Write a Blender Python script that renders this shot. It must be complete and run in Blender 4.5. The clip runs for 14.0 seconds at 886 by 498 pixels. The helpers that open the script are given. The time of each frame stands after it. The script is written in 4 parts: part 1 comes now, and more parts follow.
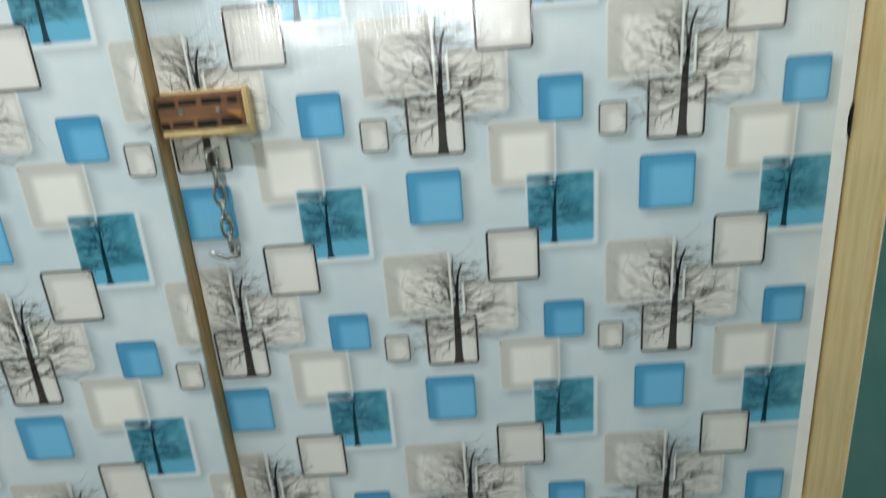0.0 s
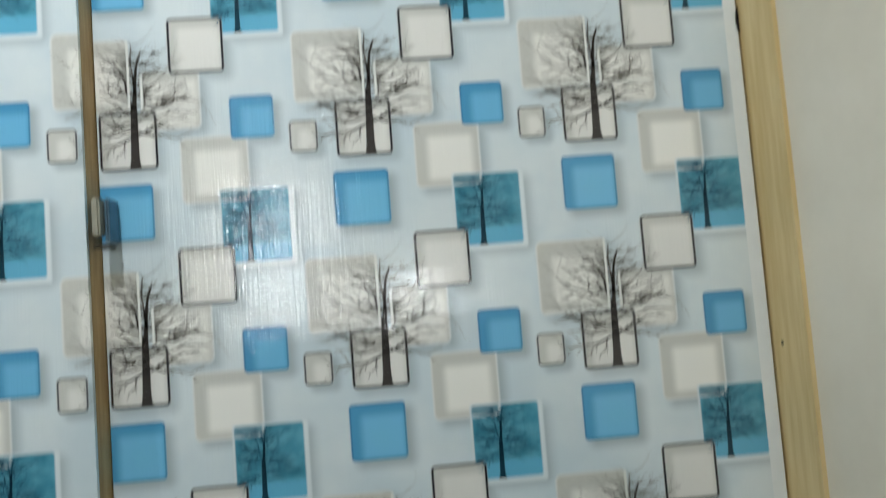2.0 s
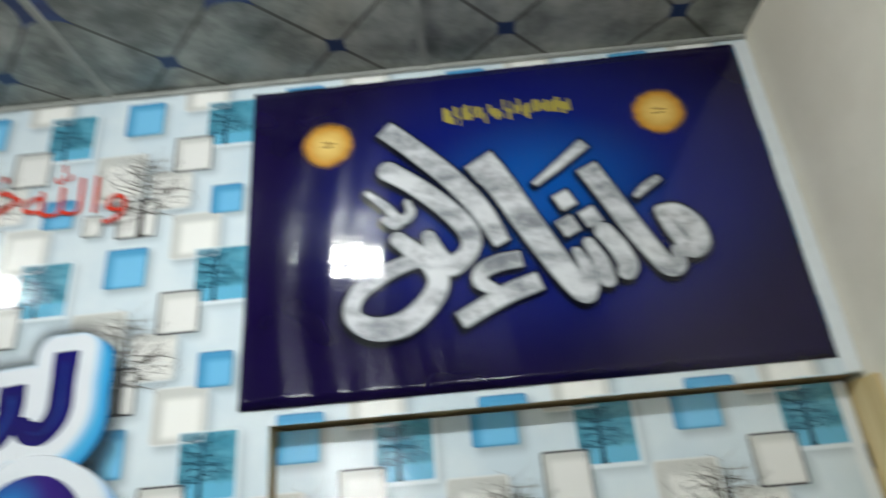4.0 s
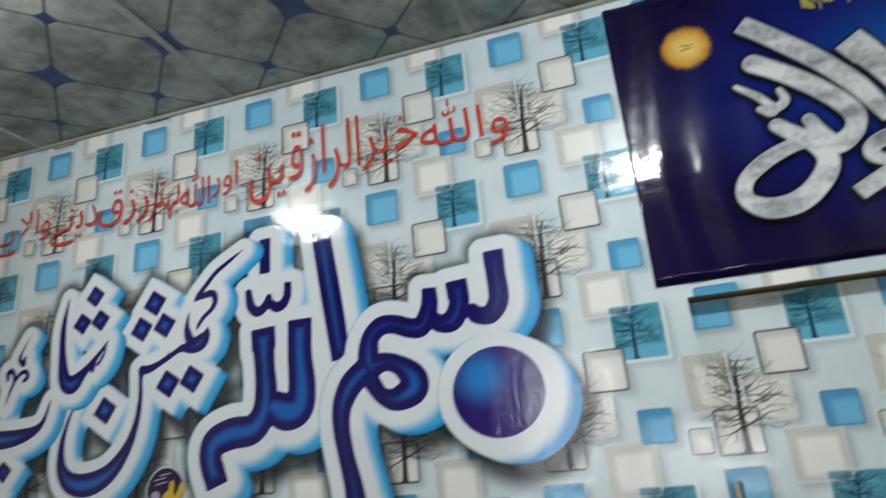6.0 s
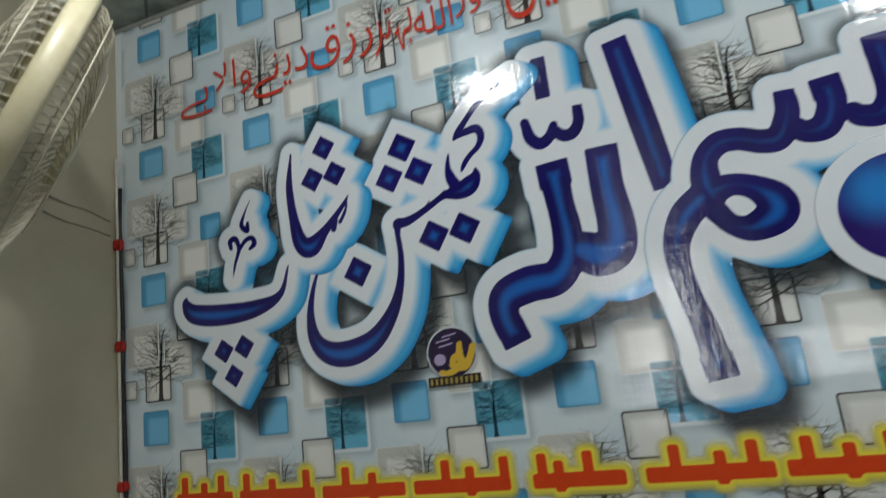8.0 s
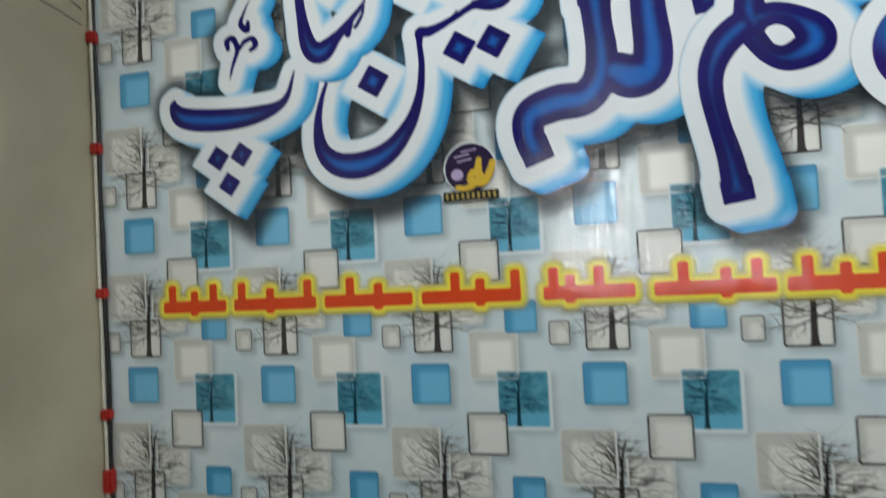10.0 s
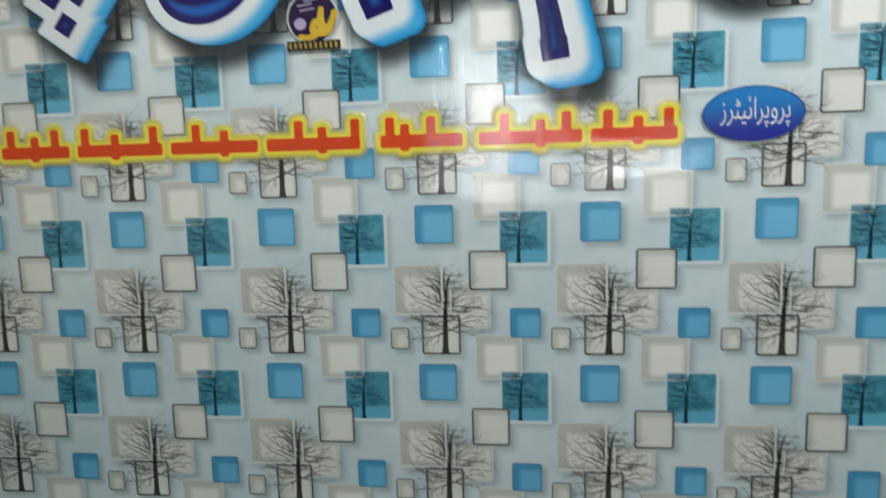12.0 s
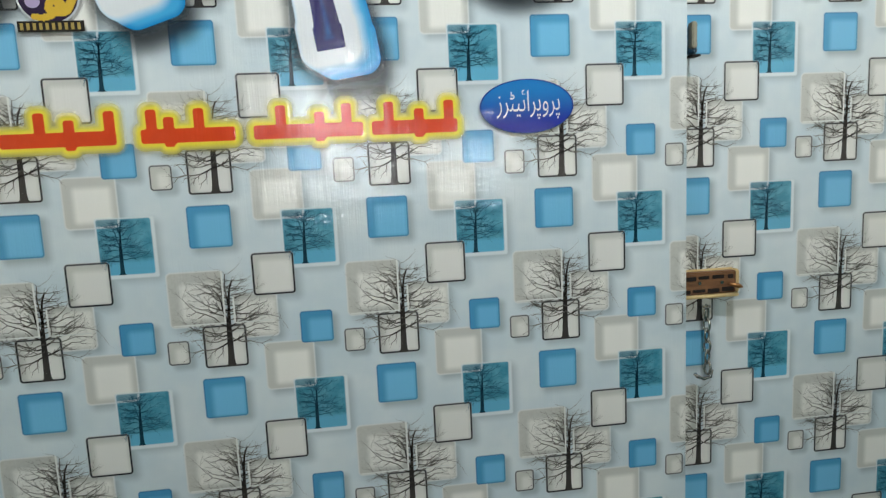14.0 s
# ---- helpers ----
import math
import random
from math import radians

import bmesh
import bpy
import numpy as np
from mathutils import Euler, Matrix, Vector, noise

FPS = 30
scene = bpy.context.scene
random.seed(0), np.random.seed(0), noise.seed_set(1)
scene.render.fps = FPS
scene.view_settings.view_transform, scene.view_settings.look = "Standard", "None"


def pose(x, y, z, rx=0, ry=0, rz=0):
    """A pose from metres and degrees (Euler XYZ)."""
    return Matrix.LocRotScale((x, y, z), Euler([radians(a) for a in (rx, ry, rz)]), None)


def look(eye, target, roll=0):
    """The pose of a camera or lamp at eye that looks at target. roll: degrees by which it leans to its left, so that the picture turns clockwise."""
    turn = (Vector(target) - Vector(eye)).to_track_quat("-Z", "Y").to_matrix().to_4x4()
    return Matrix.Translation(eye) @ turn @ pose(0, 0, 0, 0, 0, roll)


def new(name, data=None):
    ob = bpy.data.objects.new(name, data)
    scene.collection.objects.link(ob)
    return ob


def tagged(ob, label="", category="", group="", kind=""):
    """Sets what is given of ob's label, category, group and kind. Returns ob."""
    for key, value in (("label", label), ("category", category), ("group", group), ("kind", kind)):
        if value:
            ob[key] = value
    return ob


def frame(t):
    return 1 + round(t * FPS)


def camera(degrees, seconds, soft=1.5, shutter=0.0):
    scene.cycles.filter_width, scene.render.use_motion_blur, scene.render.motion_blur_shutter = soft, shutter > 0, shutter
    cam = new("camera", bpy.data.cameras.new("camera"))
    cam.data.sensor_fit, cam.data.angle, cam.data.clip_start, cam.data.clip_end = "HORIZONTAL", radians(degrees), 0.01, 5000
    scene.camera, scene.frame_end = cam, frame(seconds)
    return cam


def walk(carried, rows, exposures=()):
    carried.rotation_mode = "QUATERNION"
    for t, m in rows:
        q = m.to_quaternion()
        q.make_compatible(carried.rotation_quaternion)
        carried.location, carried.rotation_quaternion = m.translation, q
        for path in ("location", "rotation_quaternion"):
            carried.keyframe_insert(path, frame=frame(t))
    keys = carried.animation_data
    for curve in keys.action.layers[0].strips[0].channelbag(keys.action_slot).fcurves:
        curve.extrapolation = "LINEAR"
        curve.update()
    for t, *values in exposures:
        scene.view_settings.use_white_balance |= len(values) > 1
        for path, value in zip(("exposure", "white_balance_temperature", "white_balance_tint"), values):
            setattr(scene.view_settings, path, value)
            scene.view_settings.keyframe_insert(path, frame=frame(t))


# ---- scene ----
cam = camera(71.45, 14.0, 1.3, 0.65)
PATH = [
    (0, (2.043, -0.709, 1.375), (1.977, 1.188, 0.747), -4.6),
    (0.5, (2.051, -0.712, 1.445), (2.016, 1.239, 1.008), -2.9),
    (1, (2.059, -0.707, 1.493), (2.036, 1.280, 1.261), -2.4),
    (1.5, (2.062, -0.714, 1.570), (2.115, 1.284, 1.502), -2.6),
    (2, (2.065, -0.723, 1.652), (2.175, 1.271, 1.765), -4.4),
    (2.5, (2.070, -0.745, 1.736), (2.210, 1.227, 2.038), -4.3),
    (3, (2.065, -0.768, 1.804), (2.250, 1.153, 2.328), -4.2),
    (3.5, (2.058, -0.813, 1.883), (2.214, 1.054, 2.581), -5.2),
    (4, (1.992, -0.874, 1.930), (1.930, 0.959, 2.729), -4.9),
    (4.2, (1.953, -0.892, 1.927), (1.769, 0.918, 2.757), -4.3),
    (6.3, (1.546, -1.080, 1.863), (0.955, 0.748, 2.420), -5.8),
    (6.5, (1.509, -1.086, 1.877), (0.858, 0.733, 2.394), -6.2),
    (7, (1.344, -1.038, 1.823), (0.582, 0.757, 2.266), -6.0),
    (7.2, (1.284, -1.000, 1.816), (0.511, 0.781, 2.296), -6.6),
    (9.3, (0.865, -0.984, 1.722), (0.376, 0.944, 1.936), -4.9),
    (9.5, (0.872, -0.983, 1.704), (0.381, 0.945, 1.907), -4.6),
    (10, (0.889, -1.006, 1.665), (0.402, 0.932, 1.740), -2.8),
    (10.5, (0.917, -1.022, 1.604), (0.524, 0.939, 1.572), -0.5),
    (11, (0.957, -1.031, 1.586), (0.658, 0.945, 1.488), -0.0),
    (11.5, (1.000, -1.052, 1.603), (0.729, 0.925, 1.471), -1.1),
    (12, (1.018, -1.065, 1.560), (0.805, 0.910, 1.328), -1.5),
    (12.5, (1.045, -1.054, 1.541), (0.948, 0.925, 1.267), -2.0),
    (13, (1.092, -1.046, 1.536), (1.169, 0.939, 1.304), -2.7),
    (13.5, (1.139, -1.036, 1.532), (1.389, 0.936, 1.316), -3.3),
    (14, (1.137, -1.023, 1.551), (1.379, 0.946, 1.296), -2.7),
]
walk(cam, [(t, look(eye, target, roll)) for t, eye, target, roll in PATH],
     [(0, 1.5), (0.5, 1.24), (1.0, 1.14), (1.5, 0.76), (2.5, 0.72), (3.0, 0.56), (3.5, 0.64), (4.2, 0.68), (6.3, 0.20), (7.2, -0.06), (9.3, 0.47), (10.5, 0.76), (11, 0.74), (11.5, 0.8), (12, 0.92), (13, 1.0), (14, 0.97)])

# ---- light ----
world = bpy.data.worlds.new("world")
scene.world = world
world.use_nodes = True
world.node_tree.nodes["Background"].inputs[0].default_value = (0.55, 0.6, 0.65, 1)
world.node_tree.nodes["Background"].inputs[1].default_value = 0.02
scene.view_settings.exposure = 0.0


LAMPS = [(0.645, -0.65, 2.62), (1.70, -0.695, 2.61)]
LAMP_WATTS = (8.2, 13.2)
for (lx, ly, lz), watts in zip(LAMPS, LAMP_WATTS):
    # each bulb glows all round, and stronger downwards, away from its opaque cap
    for kind, share in (("POINT", 0.55), ("SPOT", 0.75)):
        data = bpy.data.lights.new("bulb_light", kind)
        data.energy, data.shadow_soft_size, data.color = watts * share, 0.03, (0.93, 0.98, 1.0)
        if kind == "SPOT":
            data.spot_size, data.spot_blend = math.pi, 1.0
        new("bulb_light", data).location = (lx, ly, lz)

# ---- numbers of the place ----
P = 0.2846         # repeat of the printed pattern
X0, Z0 = 0.0006, 1.2275             # the pattern's origin on the wall
DOOR_DX, DOOR_DZ = -0.0143, 0.0031  # how far the door's own print is laid off
XL, XD, XR = -0.074, 1.698, 2.518   # left corner, door's left edge, right corner
ZC, ZD = 2.688, 2.067               # ceiling at the left corner, top of the doorway
YB = -4.5                           # rear wall
DOOR_Y = 0.034


def ceiling_z(x):
    """The ceiling sinks a little towards the right wall."""
    return ZC - 0.0108 * (x - XL)



# ---- node helpers ----
class Net:
    def __init__(self, name):
        self.mat = bpy.data.materials.new(name)
        self.mat.use_nodes = True
        self.t = self.mat.node_tree
        self.t.nodes.clear()
        self.out = self.t.nodes.new("ShaderNodeOutputMaterial")

    def put(self, socket, value):
        if isinstance(value, bpy.types.NodeSocket):
            self.t.links.new(value, socket)
        elif hasattr(value, "__len__") and len(value) == 3 and socket.type == "RGBA":
            socket.default_value = (*value, 1)
        else:
            socket.default_value = value

    def node(self, kind, **sets):
        n = self.t.nodes.new(kind)
        for k, v in sets.items():
            setattr(n, k, v)
        return n

    def m(self, op, a, b=0.0, clamp=False):
        n = self.node("ShaderNodeMath", operation=op, use_clamp=clamp)
        self.put(n.inputs[0], a)
        self.put(n.inputs[1], b)
        return n.outputs[0]

    def v(self, op, a, b=(0, 0, 0)):
        n = self.node("ShaderNodeVectorMath", operation=op)
        self.put(n.inputs[0], a)
        self.put(n.inputs[1], b)
        return n.outputs["Value"] if op in ("LENGTH", "DOT_PRODUCT") else n.outputs[0]

    def ramp(self, x, lo, hi, a=0.0, b=1.0):
        n = self.node("ShaderNodeMapRange")
        n.interpolation_type = "SMOOTHSTEP"
        for i, val in enumerate((x, lo, hi, a, b)):
            self.put(n.inputs[i], val)
        return n.outputs[0]

    def mix(self, f, a, b):
        n = self.node("ShaderNodeMix", data_type="RGBA")
        self.put(n.inputs["Factor"], f)
        self.put(n.inputs[6], a)
        self.put(n.inputs[7], b)
        return n.outputs[2]

    def uv(self):
        return self.node("ShaderNodeTexCoord").outputs["UV"]

    def pos(self):
        return self.node("ShaderNodeNewGeometry").outputs["Position"]

    def noise(self, vec, scale, detail=3.0, rough=0.55, stretch=None):
        if stretch:
            vec = self.v("MULTIPLY", vec, stretch)
        n = self.node("ShaderNodeTexNoise")
        self.put(n.inputs["Vector"], vec)
        n.inputs["Scale"].default_value, n.inputs["Detail"].default_value, n.inputs["Roughness"].default_value = scale, detail, rough
        return n.outputs["Fac"]

    def bump(self, height, strength, dist, normal=None):
        n = self.node("ShaderNodeBump")
        n.inputs["Strength"].default_value, n.inputs["Distance"].default_value = strength, dist
        self.put(n.inputs["Height"], height)
        if normal is not None:
            self.put(n.inputs["Normal"], normal)
        return n.outputs[0]

    def done(self, colour, rough=0.5, normal=None, metal=0.0, alpha=None, emit=None, spec=0.5):
        b = self.node("ShaderNodeBsdfPrincipled")
        self.put(b.inputs["Base Color"], colour)
        self.put(b.inputs["Roughness"], rough)
        self.put(b.inputs["Metallic"], metal)
        self.put(b.inputs["Specular IOR Level"], spec)
        if normal is not None:
            self.put(b.inputs["Normal"], normal)
        if alpha is not None:
            self.put(b.inputs["Alpha"], alpha)
        if emit is not None:
            self.put(b.inputs["Emission Color"], emit[0])
            self.put(b.inputs["Emission Strength"], emit[1])
        self.t.links.new(b.outputs[0], self.out.inputs[0])
        return self.mat


def lin(r, g, b):
    """Linear colour from the 0-255 values of a paint chart."""
    return tuple(((c / 255 + 0.055) / 1.055) ** 2.4 if c > 10 else c / 255 / 12.92 for c in (r, g, b))


def flex_normal(n, ripple=1.0):
    """Woven vinyl: fine vertical threads, a cross weave and a soft waviness of the hung sheet."""
    p = n.pos()
    threads = n.noise(p, 1.0, 2.0, 0.5, (380, 380, 14))
    weave = n.noise(p, 1.0, 2.0, 0.6, (45, 45, 110))
    swell = n.noise(p, 1.0, 1.5, 0.5, (6, 6, 2.5))
    dents = n.noise(p, 1.0, 1.0, 0.5, (7, 7, 26))
    combs = n.noise(p, 1.0, 2.0, 0.55, (130, 130, 9))
    folds = n.noise(p, 1.0, 1.0, 0.5, (24, 24, 3))
    one = n.bump(threads, 0.30 * ripple, 0.0008)
    one = n.bump(combs, 0.20 * ripple, 0.0014, one)
    one = n.bump(folds, 0.09 * ripple, 0.006, one)
    two = n.bump(weave, 0.22 * ripple, 0.0013, one)
    three = n.bump(dents, 0.14 * ripple, 0.006, two)
    return n.bump(swell, 0.20 * ripple, 0.010, three)


# ---- the printed pattern: squares with printed shadows, one repeat wide ----
def square(n, uv, x0, x1, v0, v1, r=0.02, shift=(0, 0), grow=0.0):
    """Distance to a rounded square of the repeat, x to the right, v down from the repeat's origin."""
    cx, cy = (x0 + x1) / 2 + shift[0], -(v0 + v1) / 2 + shift[1]
    hx, hy = (x1 - x0) / 2 + grow, (v1 - v0) / 2 + grow
    q = n.v("SUBTRACT", n.v("FRACTION", n.v("ADD", uv, (0.5 - cx, 0.5 - cy, 0))), (0.5, 0.5, 0))
    q = n.v("MULTIPLY", q, (1, 1, 0))
    q = n.v("MAXIMUM", n.v("SUBTRACT", n.v("ABSOLUTE", q), (hx - r, hy - r, 1)), (0, 0, 0))
    return n.m("SUBTRACT", n.v("LENGTH", q), r)


def inside(n, d, soft):
    return n.ramp(d, -soft, soft, 1.0, 0.0)


def pattern_material():
    n = Net("printed_squares_vinyl")
    uv = n.uv()
    p = n.pos()
    mottle = n.noise(p, 9.0, 3.0)
    ground = n.mix(n.ramp(mottle, 0.3, 0.7), lin(211, 226, 233), lin(227, 237, 240))
    sq = dict(
        A=(0.0, 0.238, 0.0, 0.238), E=(0.365, 0.64, -0.182, 0.092), B=(0.519, 0.806, 0.05, 0.362),
        I=(0.328, 0.565, 0.285, 0.53), C=(0.576, 0.763, 0.643, 0.83), J=(0.825, 0.945, 0.766, 0.905),
        H=(0.025, 0.267, 0.69, 0.937), F=(-0.14, 0.158, 0.375, 0.684), G=(0.21, 0.45, 0.52, 0.768))
    shade = None
    for key, soft, amount in (("A", 0.035, 0.75), ("E", 0.04, 0.8), ("B", 0.05, 0.9), ("I", 0.04, 0.7), ("C", 0.03, 0.7),
                              ("J", 0.022, 0.6), ("F", 0.05, 0.6), ("G", 0.045, 0.8), ("H", 0.03, 0.5)):
        s = n.m("MULTIPLY", inside(n, square(n, uv, *sq[key], 0.03, (0.028, -0.026), 0.004), soft), amount)
        shade = s if shade is None else n.m("MAXIMUM", shade, s)
    col = n.mix(shade, ground, lin(152, 168, 174))
    cream, grey = lin(249, 248, 242), lin(210, 211, 205)
    crown = n.ramp(n.noise(uv, 44.0, 4.0, 0.75), 0.35, 0.62)

    def cream_square(col, key, rim, dirt=0.0):
        d = square(n, uv, *sq[key], 0.022)
        core = inside(n, square(n, uv, *sq[key], 0.02, (0.012, -0.014), -rim), 0.022)
        face = n.mix(core, grey, cream)
        if dirt:
            face = n.mix(n.m("MULTIPLY", crown, dirt * 0.6), face, lin(150, 148, 140))
        return n.mix(inside(n, d, 0.006), n.mix(inside(n, n.m("SUBTRACT", d, 0.007), 0.006), col, lin(234, 237, 236)), face)

    def lined(col, key, width, line, fill):
        d = square(n, uv, *sq[key], 0.02)
        if fill:
            core = inside(n, square(n, uv, *sq[key], 0.02, (0.014, -0.016), -0.028), 0.02)
            col = n.mix(inside(n, d, 0.006), col, n.mix(core, grey, lin(238, 237, 232)))
        edge = n.m("SUBTRACT", n.m("ABSOLUTE", n.m("ADD", d, width)), width)
        below = inside(n, square(n, uv, *sq[key], 0.012, (0, -0.012)), 0.004)
        return n.mix(n.m("MULTIPLY", inside(n, edge, 0.003), n.m("ADD", n.m("MULTIPLY", below, 0.12), 0.88)), col, line)

    col = cream_square(col, "F", 0.05, 0.2)
    col = cream_square(col, "G", 0.02, 0.25)
    col = cream_square(col, "E", 0.04)
    # tree window: teal, paler foot, pale border to the right and below
    d = square(n, uv, *sq["B"], 0.012, (0.006, -0.008), 0.014)
    col = n.mix(inside(n, d, 0.006), col, lin(226, 236, 240))
    low = n.ramp(n.v("DOT_PRODUCT", n.v("FRACTION", n.v("ADD", uv, (0, 0.5, 0))), (0, 1, 0)), 0.20, 0.235, 1.0, 0.0)
    teal = n.mix(n.ramp(n.noise(uv, 14.0, 4.0), 0.3, 0.7), lin(70, 148, 172), lin(100, 174, 198))
    col = n.mix(inside(n, square(n, uv, *sq["B"], 0.012), 0.005), col, n.mix(low, teal, lin(104, 184, 216)))
    # plain blue squares, darker to the upper left as a printed hollow
    for key, dark, light in (("A", lin(86, 164, 209), lin(124, 199, 236)), ("C", lin(80, 158, 203), lin(116, 192, 231))):
        d = square(n, uv, *sq[key], 0.018)
        core = inside(n, square(n, uv, *sq[key], 0.02, (0.022, -0.022), -0.028), 0.022)
        col = n.mix(inside(n, d, 0.005), col, n.mix(core, dark, light))
        col = n.mix(n.m("MULTIPLY", inside(n, n.m("SUBTRACT", n.m("ABSOLUTE", n.m("ADD", d, 0.004)), 0.003), 0.003), 0.6), col, lin(46, 104, 150))
    # the cream square's pale rim runs over the upper left corner of the tree window
    over = inside(n, square(n, uv, *sq["B"], 0.012), 0.005)
    d = square(n, uv, *sq["E"], 0.022)
    col = n.mix(n.m("MULTIPLY", n.m("MULTIPLY", over, inside(n, d, 0.006)), 0.5), col, lin(150, 170, 176))
    col = n.mix(n.m("MULTIPLY", n.m("MULTIPLY", over, inside(n, n.m("SUBTRACT", n.m("ABSOLUTE", d), 0.006), 0.004)), 0.8), col, lin(214, 226, 230))
    dark = lin(16, 14, 34)
    col = lined(col, "I", 0.0050, dark, True)
    col = lined(col, "H", 0.0050, dark, True)
    col = lined(col, "J", 0.0036, lin(70, 72, 78), True)
    normal = flex_normal(n)
    grime = n.noise(p, 30.0, 4.0, 0.7)
    return n.done(col, n.ramp(grime, 0.2, 0.8, 0.06, 0.12), normal, spec=0.75)


def simple(name, base, vary, rough, scale=18.0, bump=0.0, dist=0.003, stretch=None, metal=0.0, spec=0.5):
    n = Net(name)
    p = n.pos()
    f = n.m("ADD", n.m("MULTIPLY", n.noise(p, scale, 4.0, 0.6, stretch), 0.6), n.m("MULTIPLY", n.noise(p, scale * 0.13, 3.0), 0.4))
    normal = n.bump(n.noise(p, scale * 4, 4.0, 0.6, stretch), bump, dist) if bump else None
    return n.done(n.mix(n.ramp(f, 0.3, 0.7), base, vary), rough, normal, metal, spec=spec)


def ink(name, rgb, rough=0.1):
    n = Net(name)
    f = n.noise(n.pos(), 40.0, 3.0)
    c = lin(*rgb)
    return n.done(n.mix(f, c, tuple(min(1, v * 1.15 + 0.004) for v in c)), rough, flex_normal(n))


VINYL = pattern_material()
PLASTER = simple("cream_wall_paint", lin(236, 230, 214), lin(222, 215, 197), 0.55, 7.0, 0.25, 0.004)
# left wall's cream: yellower, and darkened to stand for the weaker light there
PLASTER_DIMMED = simple("dimmed_cream_wall_paint", lin(198, 189, 164), lin(181, 172, 147), 0.55, 6.0, 0.25, 0.004)
TEAL = simple("teal_dado_paint", lin(74, 122, 116), lin(60, 106, 102), 0.45, 9.0, 0.25, 0.004)
WOOD = simple("pale_planed_wood", lin(228, 206, 156), lin(208, 180, 122), 0.5, 12.0, 0.2, 0.002, (9, 9, 0.7))
WOOD_DARK = simple("worn_brown_wood", lin(204, 176, 128), lin(166, 134, 86), 0.6, 14.0, 0.3, 0.002, (9, 9, 0.7))
BLOCK = simple("stained_brown_block", lin(146, 102, 66), lin(84, 52, 32), 0.45, 30.0, 0.4, 0.002, (0.6, 4, 4))
TREE_INK, TWIG_INK = ink("tree_ink", (66, 62, 60)), ink("twig_ink", (118, 114, 108))
TREE_INK_TEAL, TWIG_INK_TEAL = ink("tree_ink_teal", (26, 62, 78)), ink("twig_ink_teal", (48, 100, 122))
FLOOR_MAT = simple("grey_cement_floor", lin(120, 116, 108), lin(92, 88, 82), 0.7, 6.0, 0.3, 0.004)
STEEL = simple("bright_steel", lin(214, 216, 216), lin(160, 160, 158), 0.2, 30.0, 0.1, 0.001, None, 1.0)
BLACK = simple("black_cable", lin(26, 26, 28), lin(44, 42, 42), 0.45, 50.0)
AGED_WHITE = simple("aged_white_trim", lin(176, 178, 172), lin(150, 152, 146), 0.45, 20.0)
WHITE_PLASTIC = simple("white_plastic", lin(226, 222, 208), lin(206, 200, 184), 0.35, 20.0)
RED_TAPE = simple("red_tape", lin(196, 44, 34), lin(160, 30, 26), 0.4, 60.0)
GAP = simple("dark_gap", lin(22, 18, 16), lin(40, 32, 26), 0.9, 30.0)


# ---- mesh helpers ----
def mesh_from(name, bm, mat):
    me = bpy.data.meshes.new(name)
    bm.to_mesh(me)
    bm.free()
    if mat is not None:
        me.materials.append(mat)
    return me


def part(name, bm, mat, parent, label="", smooth=False):
    ob = new(name, mesh_from(name, bm, mat))
    if smooth:
        ob.data.polygons.foreach_set("use_smooth", [True] * len(ob.data.polygons))
    ob.parent = parent
    if label:
        tagged(ob, label)
    return ob


def thing(name, bm, mat, label, category, kind="", group="", smooth=False):
    return tagged(part(name, bm, mat, None, "", smooth), label, category, group, kind)


def box(bm, x0, x1, y0, y1, z0, z1, bevel=0.0):
    r = bmesh.ops.create_cube(bm, size=1, matrix=Matrix.LocRotScale(((x0 + x1) / 2, (y0 + y1) / 2, (z0 + z1) / 2), None, (x1 - x0, y1 - y0, z1 - z0)))
    if bevel:
        bmesh.ops.bevel(bm, geom=list({e for v in r["verts"] for e in v.link_edges}), offset=bevel, segments=2, affect="EDGES")
    return bm


def boxed(*args, **kw):
    return box(bmesh.new(), *args, **kw)


def lay_pattern(bm, du=0.0, dv=0.0):
    """UV in repeats of the print, from the place on the wall; returns of folded edges take the depth along."""
    layer = bm.loops.layers.uv.verify()
    for f in bm.faces:
        for l in f.loops:
            x, y, z = l.vert.co
            l[layer].uv = ((x - X0 + (y if abs(f.normal.x) > 0.7 else 0)) / P + du, (z + (y if abs(f.normal.z) > 0.7 else 0) - Z0) / P + dv)
    return bm


def tube(bm, points, radius, sides=6, closed=False):
    pts = [Vector(p) for p in points]
    rings = []
    n = len(pts)
    for i, p in enumerate(pts):
        a = pts[(i - 1) % n] if closed or i else p
        b = pts[(i + 1) % n] if closed or i < n - 1 else p
        d = (b - a).normalized()
        u = d.orthogonal().normalized() if not rings else (u - d * u.dot(d)).normalized()
        w = d.cross(u)
        r = radius[i] if hasattr(radius, "__len__") else radius
        rings.append([bm.verts.new(p + r * (math.cos(k * math.tau / sides) * u + math.sin(k * math.tau / sides) * w)) for k in range(sides)])
    for i in range(n if closed else n - 1):
        a, b = rings[i], rings[(i + 1) % n]
        for k in range(sides):
            bm.faces.new((a[k], a[(k + 1) % sides], b[(k + 1) % sides], b[k]))
    if not closed:
        bm.faces.new(rings[0][::-1])
        bm.faces.new(rings[-1])
    return bm


# ---- the setting ----
thing("floor", boxed(XL - 0.2, XR + 0.3, YB - 0.2, 0.3, -0.1, 0.0), FLOOR_MAT, "plain grey cement shop floor", "floor", "structure")


